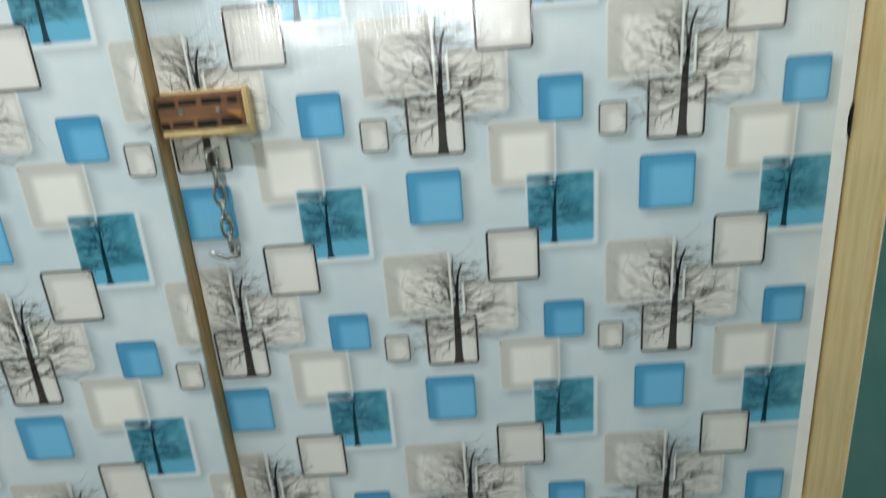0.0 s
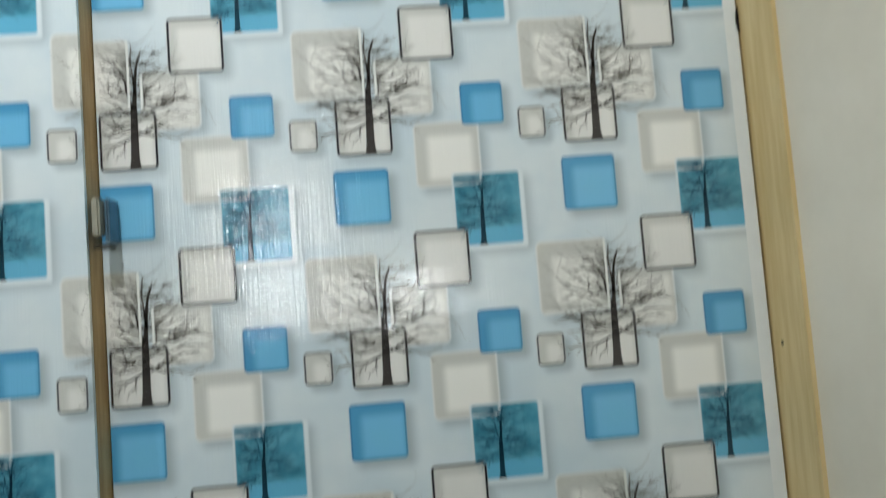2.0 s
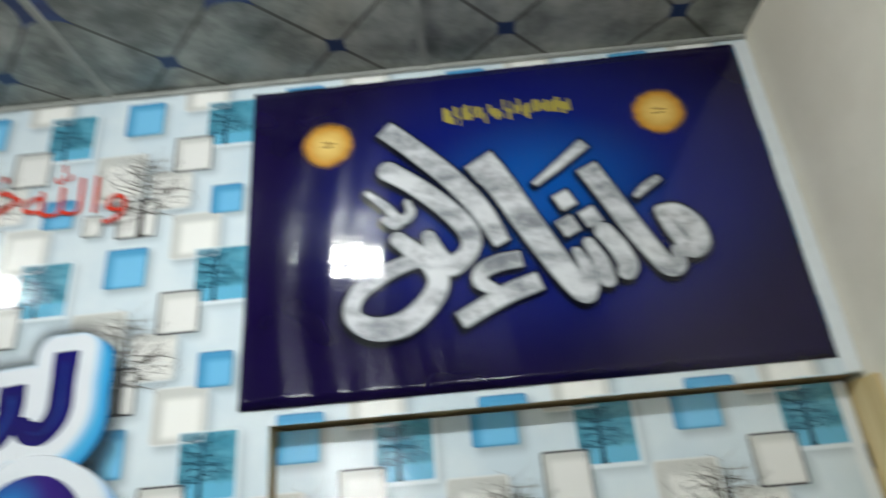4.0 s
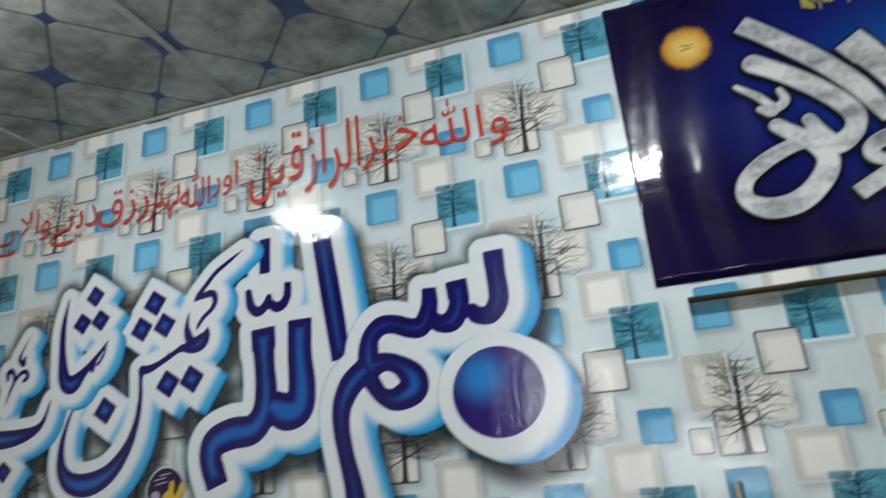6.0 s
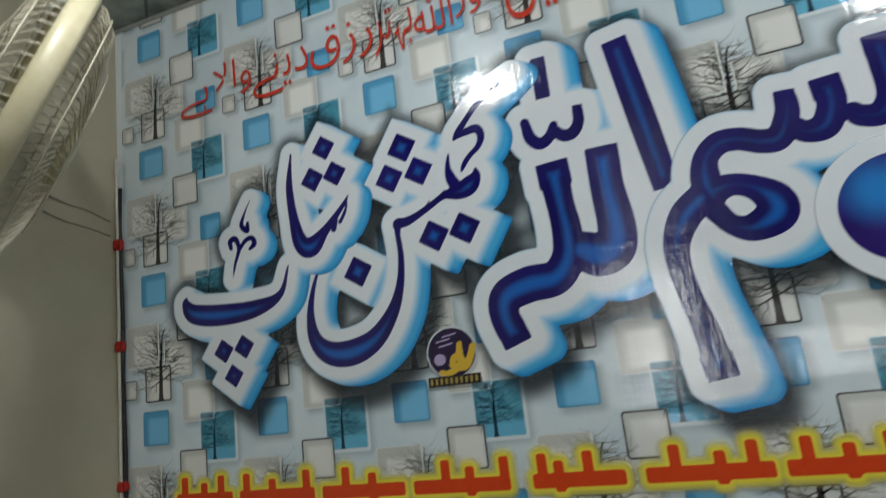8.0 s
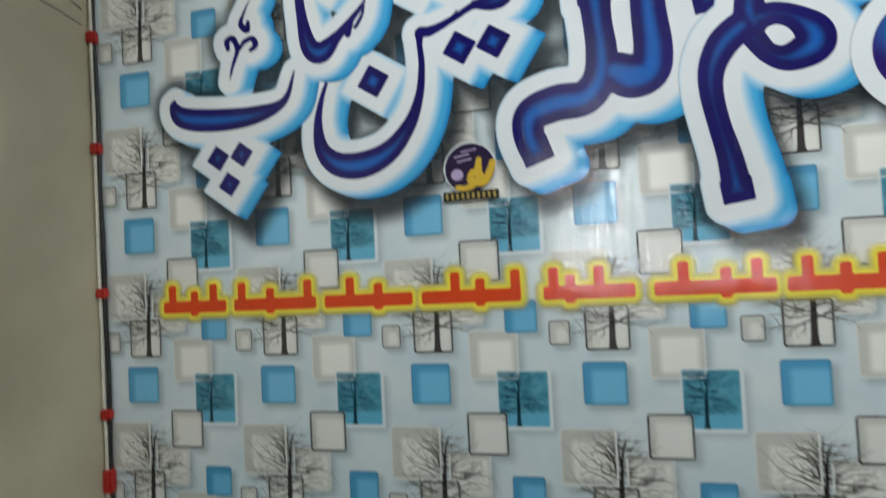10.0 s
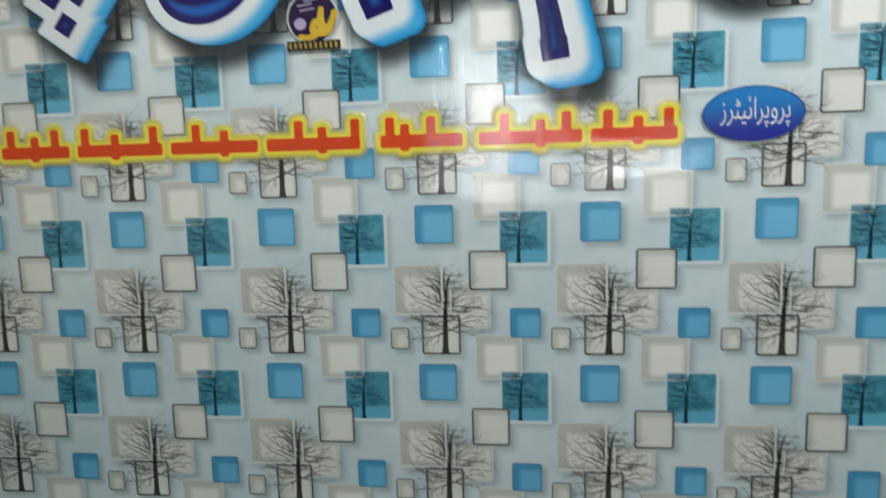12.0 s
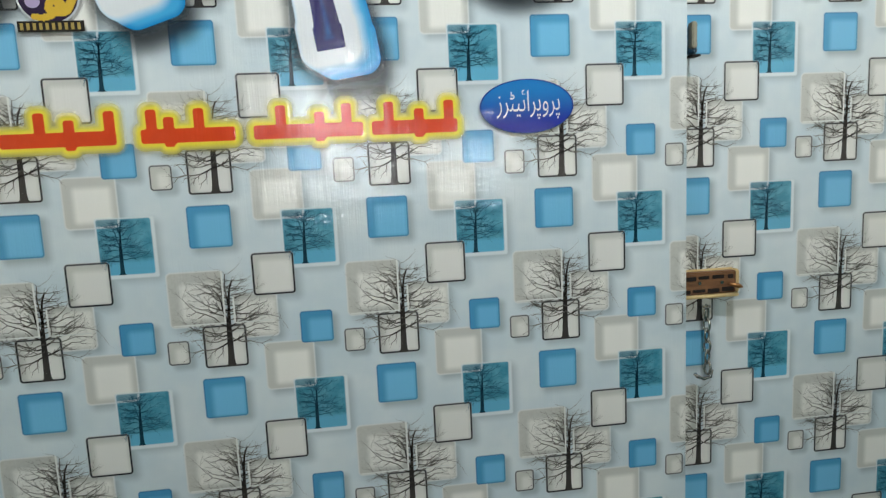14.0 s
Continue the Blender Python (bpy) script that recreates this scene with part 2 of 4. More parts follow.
thing("wall_east", boxed(XR, 2.75, YB, 0.09, 0, ZC + 0.05), PLASTER, "cream painted plaster side wall", "wall", "structure")
thing("dado_east", boxed(XR - 0.002, 2.70, YB, -0.04, 0, 1.238), TEAL, "teal painted lower band of the wall", "wall paint", "structure")


def west_x(z):
    """Face of the left wall, which leans back a little towards the top."""
    return -0.050 - 0.0145 * (z - 1.4)


def leaning(off, y1, z1):
    bm = boxed(XL - 0.2, 0.0, YB, y1, 0, z1)
    for v in bm.verts:
        if v.co.x > -0.1:
            v.co.x = west_x(v.co.z) + off
    return bm


thing("wall_west", leaning(0.0, 0.2, ZC + 0.05), PLASTER_DIMMED, "cream painted plaster side wall with faint stains", "wall", "structure")
thing("dado_west", leaning(0.003, -0.001, 1.236), TEAL, "teal painted lower band of the wall", "wall paint", "structure")
bm = bmesh.new()
box(bm, XL, XD - 0.045, 0.006, 0.2, 0, ZC + 0.05)
box(bm, XD - 0.045, XR + 0.2, 0.006, 0.2, ZD + 0.03, ZC + 0.05)
thing("wall_north", bm, PLASTER, "plastered end wall under the printed vinyl", "wall", "structure")
bm = bmesh.new()
OPENINGS = [(0.82, 1.02, 1.40, 2.58, 16.0), (2.01, 2.15, 1.48, 1.82, 32.0)]   # x, z and brightness of the two rear windows
box(bm, XL - 0.2, 0.82, YB - 0.2, YB, 0, ZC + 0.05)
box(bm, 1.02, 2.01, YB - 0.2, YB, 0, ZC + 0.05)
box(bm, 2.15, XR + 0.3, YB - 0.2, YB, 0, ZC + 0.05)
for x0, x1, z0, z1, _ in OPENINGS:
    box(bm, x0, x1, YB - 0.2, YB, 0, z0)
    box(bm, x0, x1, YB - 0.2, YB, z1, ZC + 0.05)
thing("wall_south", bm, PLASTER, "cream painted rear wall with two bright windows", "wall", "structure")
thing("wall_behind_door", boxed(XD - 0.3, XR + 0.3, 0.3, 0.4, 0, ZC), PLASTER, "plain wall behind the closed door", "wall", "structure")

# bright windows far behind, whose mirror images shine in the vinyl
for k, (x0, x1, z0, z1, bright) in enumerate(OPENINGS):
    n = Net("window_glow")
    b = n.node("ShaderNodeEmission")
    b.inputs[0].default_value, b.inputs[1].default_value = (0.93, 0.98, 1.0, 1), bright
    n.t.links.new(b.outputs[0], n.out.inputs[0])
    thing("window_%d" % (k + 1), boxed(x0, x1, YB - 0.12, YB - 0.1, z0, z1), n.mat, "bright narrow window in the rear wall", "window", "structure")


def ceiling_material():
    n = Net("printed_ceiling_board")
    p = n.pos()
    a = 0.2848
    q = n.v("MULTIPLY", n.v("SUBTRACT", p, (0.534, -0.218, 0)), (1 / a, 1 / a, 0))

    def cell(shift):
        c = n.v("SUBTRACT", n.v("FRACTION", n.v("ADD", q, (0.5 + shift, 0.5 + shift, 0))), (0.5, 0.5, 0))
        return n.v("DOT_PRODUCT", c, (1, 1, 0)), n.v("DOT_PRODUCT", c, (1, -1, 0))

    s, d = cell(0.0)
    s, d = n.m("ABSOLUTE", s), n.m("ABSOLUTE", d)
    star = n.m("ADD", n.m("POWER", s, 0.62), n.m("POWER", d, 0.62))
    s2, d2 = cell(0.5)
    dot = n.m("ADD", n.m("POWER", n.m("ABSOLUTE", s2), 0.8), n.m("POWER", n.m("ABSOLUTE", d2), 0.8))
    line = n.m("MINIMUM", s, d)
    line = n.m("MINIMUM", line, n.m("MINIMUM", n.m("ABSOLUTE", s2), n.m("ABSOLUTE", d2)))
    marble = n.m("ADD", n.m("MULTIPLY", n.noise(p, 14.0, 6.0, 0.65), 0.65), n.m("MULTIPLY", n.noise(p, 3.0, 2.0), 0.35))
    col = n.mix(n.ramp(marble, 0.32, 0.68), lin(98, 103, 99), lin(186, 189, 182))
    col = n.mix(n.ramp(line, 0.010, 0.022, 0.8, 0.0), col, lin(74, 72, 66))
    col = n.mix(n.ramp(dot, 0.165, 0.19, 1.0, 0.0), col, lin(40, 62, 104))
    col = n.mix(n.ramp(star, 0.46, 0.49, 1.0, 0.0), col, n.mix(n.ramp(n.noise(p, 25.0), 0.3, 0.7), lin(34, 54, 104), lin(52, 78, 130)))
    return n.done(col, 0.35, n.bump(n.noise(p, 40.0), 0.1, 0.002))


def sink(bm):
    for v in bm.verts:
        v.co.z += ceiling_z(v.co.x) - ZC
    return bm


bm = bmesh.new()
edges = [XL - 0.2, 0.2492, 0.8188, 1.3884, 1.9580, 2.75]
for x0, x1 in zip(edges, edges[1:]):
    box(bm, x0 + 0.001, x1 - 0.001, YB - 0.2, 0.2, ZC, ZC + 0.01)
box(bm, XL - 0.2, 2.75, YB - 0.2, 0.2, ZC + 0.02, ZC + 0.1)
sink(bm)
tagged(part("ceiling", bm, ceiling_material(), None), "ceiling boards printed with marble ovals and blue stars", "ceiling", "", "structure")
for x in edges[1:-1]:
    thing("ceiling_strip", sink(boxed(x - 0.007, x + 0.007, YB, 0.0, ZC - 0.004, ZC + 0.002, bevel=0.001)), AGED_WHITE, "white plastic joint strip between ceiling boards", "trim", "structure", "ceiling strips")
bm = bmesh.new()
box(bm, XL, XR, -0.007, 0.0, ZC - 0.010, ZC - 0.0005, bevel=0.002)
sink(bm)
thing("trim_north", bm, AGED_WHITE, "narrow white moulding between wall and ceiling", "trim", "structure")

# ---- printed vinyl on the end wall ----
bm = bmesh.new()
box(bm, XL, XD, 0.0, 0.005, 0.0, ZC)
box(bm, XD, XR - 0.0005, 0.0, 0.005, ZD, ZC)
sheet = thing("wall_vinyl", lay_pattern(bm), VINYL, "glossy vinyl sheet printed with squares and bare trees", "wall covering", "structure")


UR = 2.512


door_print = lay_pattern(boxed(XD + 0.001, UR - 0.003, DOOR_Y, DOOR_Y + 0.035, 0.012, ZD - 0.004), -DOOR_DX / P, -DOOR_DZ / P)
door = thing("door_1", door_print, VINYL, "closed door leaf faced with the printed tree vinyl", "door", "structure")


# plain white margins where the print stops short of the edge
WHITE_VINYL = ink("white_vinyl", (226, 232, 234))
bm = bmesh.new()
bm.faces.new([bm.verts.new((x, DOOR_Y - 0.0008, z)) for x, z in ((UR - 0.0205, 0.014), (UR - 0.0035, 0.014), (UR - 0.0035, ZD - 0.006), (UR - 0.0205, ZD - 0.006))])
part("margin", bm, WHITE_VINYL, door, "plain white margin of the vinyl")
thing("trim_east", boxed(2.4935, XR - 0.0005, -0.004, -0.0005, ZD + 0.001, ceiling_z(XR) - 0.014, bevel=0.001), WHITE_VINYL, "plain white strip between banner and side wall", "trim", "structure")

bm = bmesh.new()
bm.faces.new([bm.verts.new((x, -0.0008, z)) for x, z in ((XL, 0.0), (-0.049, 0.0), (-0.049, ZC - 0.012), (XL, ZC - 0.012))])
part("margin", bm, WHITE_VINYL, sheet, "plain white margin of the vinyl")

# ---- bare trees of the print ----
def grow(rng, x, z, ang, length, width, depth, out, lift=0.0):
    """A winding branch that thins out and carries shorter twigs on both sides."""
    steps = 6
    home = ang
    for i in range(steps):
        home += lift / steps
        ang += rng.uniform(-0.5, 0.5) + 0.55 * (home - ang)
        nx, nz = x + math.cos(ang) * length / steps, z + math.sin(ang) * length / steps
        w1, w2 = width * (1 - 0.72 * i / steps), width * (1 - 0.72 * (i + 1) / steps)
        out.append((x, z, nx, nz, w1, w2))
        x, z = nx, nz
        if depth:
            for side in (-1, 1):
                if rng.random() < 0.37:
                    grow(rng, x, z, ang + side * rng.uniform(0.25, 0.75), length * rng.uniform(0.2, 0.42), w2 * 0.75, depth - 1, out)


def tree_shape(seed, scale, spread):
    """A straight trunk with a flared foot, parted above into upright stems; long flat boughs leave it in tiers."""
    rng = random.Random(seed)
    out = [(0, 0, 0.0, 0.016, 0.070, 0.044), (0, 0.015, 0.0, 0.05, 0.044, 0.036), (0, 0.05, 0.002, 0.17, 0.036, 0.031), (0.002, 0.168, 0.003, 0.27, 0.031, 0.026)]
    for points, w in ((((0.004, 0.26), (0.010, 0.33), (0.014, 0.40), (0.022, 0.455), (0.040, 0.50)), 0.022),
                      (((0.0, 0.262), (-0.022, 0.33), (-0.030, 0.39), (-0.046, 0.43), (-0.075, 0.465)), 0.014),
                      (((0.010, 0.33), (0.004, 0.41), (-0.004, 0.47), (0.004, 0.54)), 0.011)):
        for k, (a, b) in enumerate(zip(points, points[1:])):
            w1, w2 = w * (1 - 0.8 * k / len(points)), w * (1 - 0.8 * (k + 1) / len(points))
            out.append((*a, *b, w1, w2))
            for way in (0.25, math.pi - 0.25):
                grow(rng, *b, way + rng.uniform(-0.2, 0.5) * (1 if way < 1 else -1), 0.13 * rng.uniform(0.7, 1.1), w2 * 0.6, 1, out)
    for h, reach, w, rise in ((0.148, 0.29, 0.0120, 0.04), (0.166, 0.25, 0.0090, -0.06), (0.188, 0.31, 0.0115, 0.08), (0.214, 0.27, 0.0090, 0.02), (0.238, 0.31, 0.0105, 0.14),
                              (0.264, 0.27, 0.0085, 0.06), (0.292, 0.29, 0.0100, 0.22), (0.324, 0.27, 0.0085, 0.18), (0.358, 0.25, 0.0085, 0.30), (0.394, 0.21, 0.0075, 0.36), (0.432, 0.16, 0.0070, 0.55), (0.470, 0.10, 0.0060, 0.75)):
        for side in (1, -1):
            a = rise + rng.uniform(-0.10, 0.10)
            grow(rng, 0.003, h + rng.uniform(-0.012, 0.012), a if side > 0 else math.pi - a, reach * spread * rng.uniform(0.85, 1.08), w, 2, out, side * 0.12)
    return [tuple(v * scale * P for v in s[:4]) + tuple(v * scale * P * (1 if v > 0.02 else 0.82) for v in s[4:]) for s in out]


def print_trees(bm, shapes, places, y, inside_of, move=lambda x, z: (x, z), window=None):
    """The same tree at each place; window: how far it may reach to the sides and up."""
    for k, (px, pz) in enumerate(places):
        for x, z, nx, nz, w1, w2 in shapes:
            ax, az, bx, bz = px + x, pz + z, px + nx, pz + nz
            if not (inside_of(ax, az) and inside_of(bx, bz)):
                continue
            if window and not all(window[0] < c < window[1] and d < window[2] for c, d in ((x, z), (nx, nz))):
                continue
            dx, dz = bx - ax, bz - az
            l = math.hypot(dx, dz) or 1e-6
            ox, oz = -dz / l / 2, dx / l / 2
            corners = ((ax - ox * w1, az - oz * w1), (bx - ox * w2, bz - oz * w2), (bx + ox * w2, bz + oz * w2), (ax + ox * w1, az + oz * w1))
            face = bm.faces.new([bm.verts.new((*(lambda c: (c[0], y, c[1]))(move(*c)),)) for c in corners])
            face.material_index = 0 if w1 > 0.0024 else 1
    return bm


BIG_TREE = tree_shape(4, 1.0, 0.92)
SMALL_TREE = tree_shape(9, 0.60, 0.95)
PANE = (-0.112 * P, 0.172 * P, 0.305 * P)   # the small tree stays inside its teal square


def on_sheet(x, z):
    return XL < x < XD and 0 < z < ceiling_z(x) - 0.016 or XD <= x < XR and ZD < z < ceiling_z(x) - 0.016


rows = range(-3, 6)
big = [(X0 + (i + 0.172) * P, Z0 + (j - 0.935) * P) for i in range(-1, 9) for j in rows]
small = [(X0 + (i + 0.632) * P, Z0 + (j - 0.362) * P) for i in range(-1, 9) for j in rows]
tagged(part("printed_tree", print_trees(bmesh.new(), BIG_TREE, big, -0.0005, on_sheet), TREE_INK, sheet), kind="stuff").data.materials.append(TWIG_INK)
tagged(part("printed_small_tree", print_trees(bmesh.new(), SMALL_TREE, small, -0.0005, on_sheet, window=PANE), TREE_INK_TEAL, sheet), kind="stuff").data.materials.append(TWIG_INK_TEAL)


def on_door(x, z):
    return XD + 0.004 - DOOR_DX < x < UR - 0.006 - DOOR_DX and 0.02 < z < ZD - 0.012


shift = lambda x, z: (x + DOOR_DX, z + DOOR_DZ)
tagged(part("printed_tree", print_trees(bmesh.new(), BIG_TREE, big, DOOR_Y - 0.0005, on_door, shift), TREE_INK, door), kind="stuff").data.materials.append(TWIG_INK)
tagged(part("printed_small_tree", print_trees(bmesh.new(), SMALL_TREE, small, DOOR_Y - 0.0005, on_door, shift, PANE), TREE_INK_TEAL, door), kind="stuff").data.materials.append(TWIG_INK_TEAL)

# pale printed edges of the cream squares, which run over the trees' crowns
EDGE_INK = ink("pale_edge_ink", (226, 228, 224))


def pale_edges(y, inside_of, move=lambda x, z: (x, z)):
    bm = bmesh.new()
    for px, pz in big:
        for u0, u1, v0, v1 in ((-0.020, -0.010, 0.262, 0.56), (0.034, 0.044, 0.262, 0.405), (-0.30, -0.010, 0.253, 0.262), (0.034, 0.26, 0.253, 0.260)):
            ring = [(px + u * P, pz + v * P) for u, v in ((u0, v0), (u1, v0), (u1, v1), (u0, v1))]
            if all(inside_of(*c) for c in ring):
                bm.faces.new([bm.verts.new((move(*c)[0], y, move(*c)[1])) for c in ring])
    return bm


tagged(part("printed_edge", pale_edges(-0.0007, on_sheet), EDGE_INK, sheet), kind="stuff")
tagged(part("printed_edge", pale_edges(DOOR_Y - 0.0007, on_door, shift), EDGE_INK, door), kind="stuff")

# ---- door frame ----
frame_l = thing("door_jamb", boxed(XD - 0.044, XD - 0.0005, 0.0055, 0.16, 0, ZD + 0.03, bevel=0.002), WOOD_DARK, "worn brown timber jamb beside the door", "door frame", "structure")
thing("door_head", boxed(XD, XR, 0.0055, 0.16, ZD + 0.001, ZD + 0.03, bevel=0.002), WOOD_DARK, "brown timber door head under the vinyl", "door frame", "structure")
bm = boxed(UR + 0.0005, 2.71, -0.040, 0.16, 0, ZD - 0.001)
bmesh.ops.bevel(bm, geom=list(bm.edges), offset=0.006, segments=2, affect="EDGES")
post = thing("door_post", bm, WOOD, "pale planed timber door post against the side wall", "door frame", "structure")

for y, z in ((0.0155, 1.548),):
    part("nail_hole", tube(bmesh.new(), [(UR + 0.0002, y, z), (UR + 0.003, y, z)], 0.0028, 8), GAP, post, "dark nail hole")

# ---- lettering: brush strokes laid out as a distance field on a fine net ----
def wave(x, z):
    """Depth of the loosely hung banner: shallow upright folds, stronger towards its free left side."""
    loose = max(0.0, min(1.0, (2.2 - x) / 0.5))
    return -0.0012 - 0.0010 * loose * (1 + math.sin(x * 74 + 1.5 * math.sin(z * 9))) - 0.0003 * (1 + math.sin(x * 31 + z * 6 + 1.0))


class Brush:
    def __init__(self):
        self.strokes = []

    def stroke(self, *pts, cut=False):
        """A stroke through points of x, z and width; cut: ends squarely as by a flat nib."""
        p = np.array(pts, float)
        q = np.vstack([2 * p[0] - p[1], p, 2 * p[-1] - p[-2]])
        discs = []
        for i in range(1, len(q) - 2):
            steps = max(2, int(np.linalg.norm(q[i + 1][:2] - q[i][:2]) / 0.003))
            for t in np.arange(steps) / steps:
                discs.append(0.5 * (2 * q[i] + (q[i + 1] - q[i - 1]) * t + (2 * q[i - 1] - 5 * q[i] + 4 * q[i + 1] - q[i + 2]) * t**2 + (3 * q[i] - q[i - 1] - 3 * q[i + 1] + q[i + 2]) * t**3))
        discs.append(p[-1])
        discs = np.array(discs)
        ends = []
        if cut:
            for k, inner in ((0, 1), (-1, -2)) if cut != "start" else ((0, 1),):
                way = p[k][:2] - p[inner][:2]
                way /= np.linalg.norm(way)
                w = p[k][2]
                ends.append((*p[k][:2], *way, w / 2, w * 0.4))
                discs = discs[np.hypot(discs[:, 0] - p[k][0], discs[:, 1] - p[k][1]) > w * 0.5]
        self.strokes.append(("line", discs, ends))
        return self

    def diamond(self, x, z, half, lean=0.0):
        self.strokes.append(("diamond", (x, z, half, lean), []))
        return self

    def bar(self, x0, x1, z0, z1):
        self.strokes.append(("bar", (x0, x1, z0, z1), []))
        return self

    def ball(self, x, z, rx, rz):
        self.strokes.append(("ball", (x, z, rx, rz), []))
        return self

    def box(self):
        xs, zs = [], []
        for kind, s, _ in self.strokes:
            if kind == "line":
                xs += [(s[:, 0] - s[:, 2]).min(), (s[:, 0] + s[:, 2]).max()]
                zs += [(s[:, 1] - s[:, 2]).min(), (s[:, 1] + s[:, 2]).max()]
            elif kind == "bar":
                xs += s[:2]
                zs += s[2:]
            else:
                xs += [s[0] - s[2], s[0] + s[2]]
                zs += [s[1] - max(s[2:]), s[1] + max(s[2:])]
        return min(xs), max(xs), min(zs), max(zs)

    def field(self, X, Z):
        d = np.full(X.shape, 9.0)
        for kind, s, ends in self.strokes:
            if kind == "line":
                e = np.full(X.shape, 9.0)
                for x, z, w in s:
                    np.minimum(e, np.hypot(X - x, Z - z) - max(w, 0.001) / 2, out=e)
                for x, z, dx, dz, half, back in ends:
                    along = np.abs((X - x) * dx + (Z - z) * dz + back) - back
                    across = np.abs((X - x) * dz - (Z - z) * dx) - half
                    e = np.minimum(e, np.hypot(np.maximum(along, 0), np.maximum(across, 0)) + np.minimum(np.maximum(along, across), 0))
            elif kind == "diamond":
                x, z, h, lean = s
                u, v = (X - x) * math.cos(lean) + (Z - z) * math.sin(lean), (Z - z) * math.cos(lean) - (X - x) * math.sin(lean)
                e = (np.abs(u) + np.abs(v) - h * 1.03) * 0.7071
            elif kind == "bar":
                x0, x1, z0, z1 = s
                qx, qz = np.abs(X - (x0 + x1) / 2) - (x1 - x0) / 2 + 0.004, np.abs(Z - (z0 + z1) / 2) - (z1 - z0) / 2 + 0.004
                e = np.hypot(np.maximum(qx, 0), np.maximum(qz, 0)) + np.minimum(np.maximum(qx, qz), 0) - 0.004
            else:
                x, z, rx, rz = s
                e = (np.hypot((X - x) / rx, (Z - z) / rz) - 1) * (rx + rz) / 2
            np.minimum(d, e, out=d)
        return d

    def lay(self, name, mat, parent, cell, reach, sweep, cast, keep, depth, label=""):
        """One sheet of print: ink, the ink swept sideways, and the ink's printed cast shadow, as distances."""
        x0, x1, z0, z1 = self.box()
        xs, zs = np.arange(x0 - reach, x1 + reach, cell), np.arange(z0 - reach, z1 + reach, cell)
        X, Z = np.meshgrid(xs, zs)
        d0 = self.field(X, Z)

        def moved(dx, dz, steps):
            out = d0.copy()
            for k in range(1, steps + 1):
                sx, sz = round(dx * k / steps / cell), round(dz * k / steps / cell)
                m = np.full_like(d0, 9.0)
                h, w = d0.shape
                m[max(sz, 0):h + min(sz, 0), max(sx, 0):w + min(sx, 0)] = d0[max(-sz, 0):h + min(-sz, 0), max(-sx, 0):w + min(-sx, 0)]
                np.minimum(out, m, out=out)
            return out

        d1, d2 = moved(*sweep, 8), moved(*cast, 8)
        near = np.minimum(d0 - keep[0], np.minimum(d1 - keep[1], d2 - keep[2])) < cell
        h, w = d0.shape
        cells = near[:-1, :-1] | near[1:, :-1] | near[:-1, 1:] | near[1:, 1:]
        r, c = np.nonzero(cells)
        quads = np.stack([r * w + c, r * w + c + 1, (r + 1) * w + c + 1, (r + 1) * w + c], 1)
        used, inverse = np.unique(quads, return_inverse=True)
        px, pz = X.ravel()[used], Z.ravel()[used]
        me = bpy.data.meshes.new(name)
        me.from_pydata([(x, depth(x, z), z) for x, z in zip(px.tolist(), pz.tolist())], [], inverse.reshape(-1, 4).tolist())
        for key, d in (("ink", d0), ("sweep", d1), ("cast", d2)):
            me.attributes.new(key, "FLOAT", "POINT").data.foreach_set("value", d.ravel()[used].astype(np.float32))
        me.materials.append(mat)
        ob = new(name, me)
        ob.parent = parent
        return tagged(ob, label)


def dist(n, name):
    return n.node("ShaderNodeAttribute", attribute_name=name).outputs["Fac"]


def title_material(margin, core):
    n = Net("title_ink")
    ink_d, sweep = dist(n, "ink"), dist(n, "sweep")
    p = n.pos()
    navy = n.mix(n.ramp(n.noise(p, 8.0), 0.3, 0.7), lin(18, 13, 88), lin(26, 20, 108))
    col = n.mix(n.ramp(ink_d, -0.5 * core, -1.15 * core), navy, lin(24, 98, 186))
    white = n.mix(n.noise(p, 14.0), lin(228, 234, 240), lin(240, 243, 246))
    blue = n.mix(n.ramp(ink_d, margin, margin + 0.014), lin(176, 216, 240), n.mix(n.ramp(sweep, margin - 0.012, margin), lin(72, 176, 228), lin(30, 140, 206)))
    col = n.mix(n.ramp(ink_d, -0.0008, 0.0008), col, n.mix(n.ramp(ink_d, margin - 0.006, margin + 0.004), white, blue))
    return n.done(col, 0.09, flex_normal(n), alpha=n.ramp(sweep, margin - 0.0015, margin + 0.0015, 1.0, 0.0), spec=0.75)


def cast_material(margin):
    """The soft dark drop shadow that is printed behind the title."""
    n = Net("title_cast_ink")
    return n.done(lin(48, 54, 60), 0.1, flex_normal(n), alpha=n.ramp(dist(n, "cast"), margin - 0.012, margin + 0.030, 0.80, 0.0))


def names_material():
    n = Net("red_on_yellow_ink")
    d = dist(n, "ink")
    f = n.noise(n.pos(), 60.0)
    col = n.mix(n.ramp(d, -0.0008, 0.0008), n.mix(f, lin(224, 64, 26), lin(236, 82, 34)), n.mix(n.ramp(d, 0.002, 0.016), lin(250, 230, 74), lin(244, 232, 140)))
    return n.done(col, 0.1, flex_normal(n), alpha=n.ramp(d, 0.001, 0.019, 1.0, 0.0))


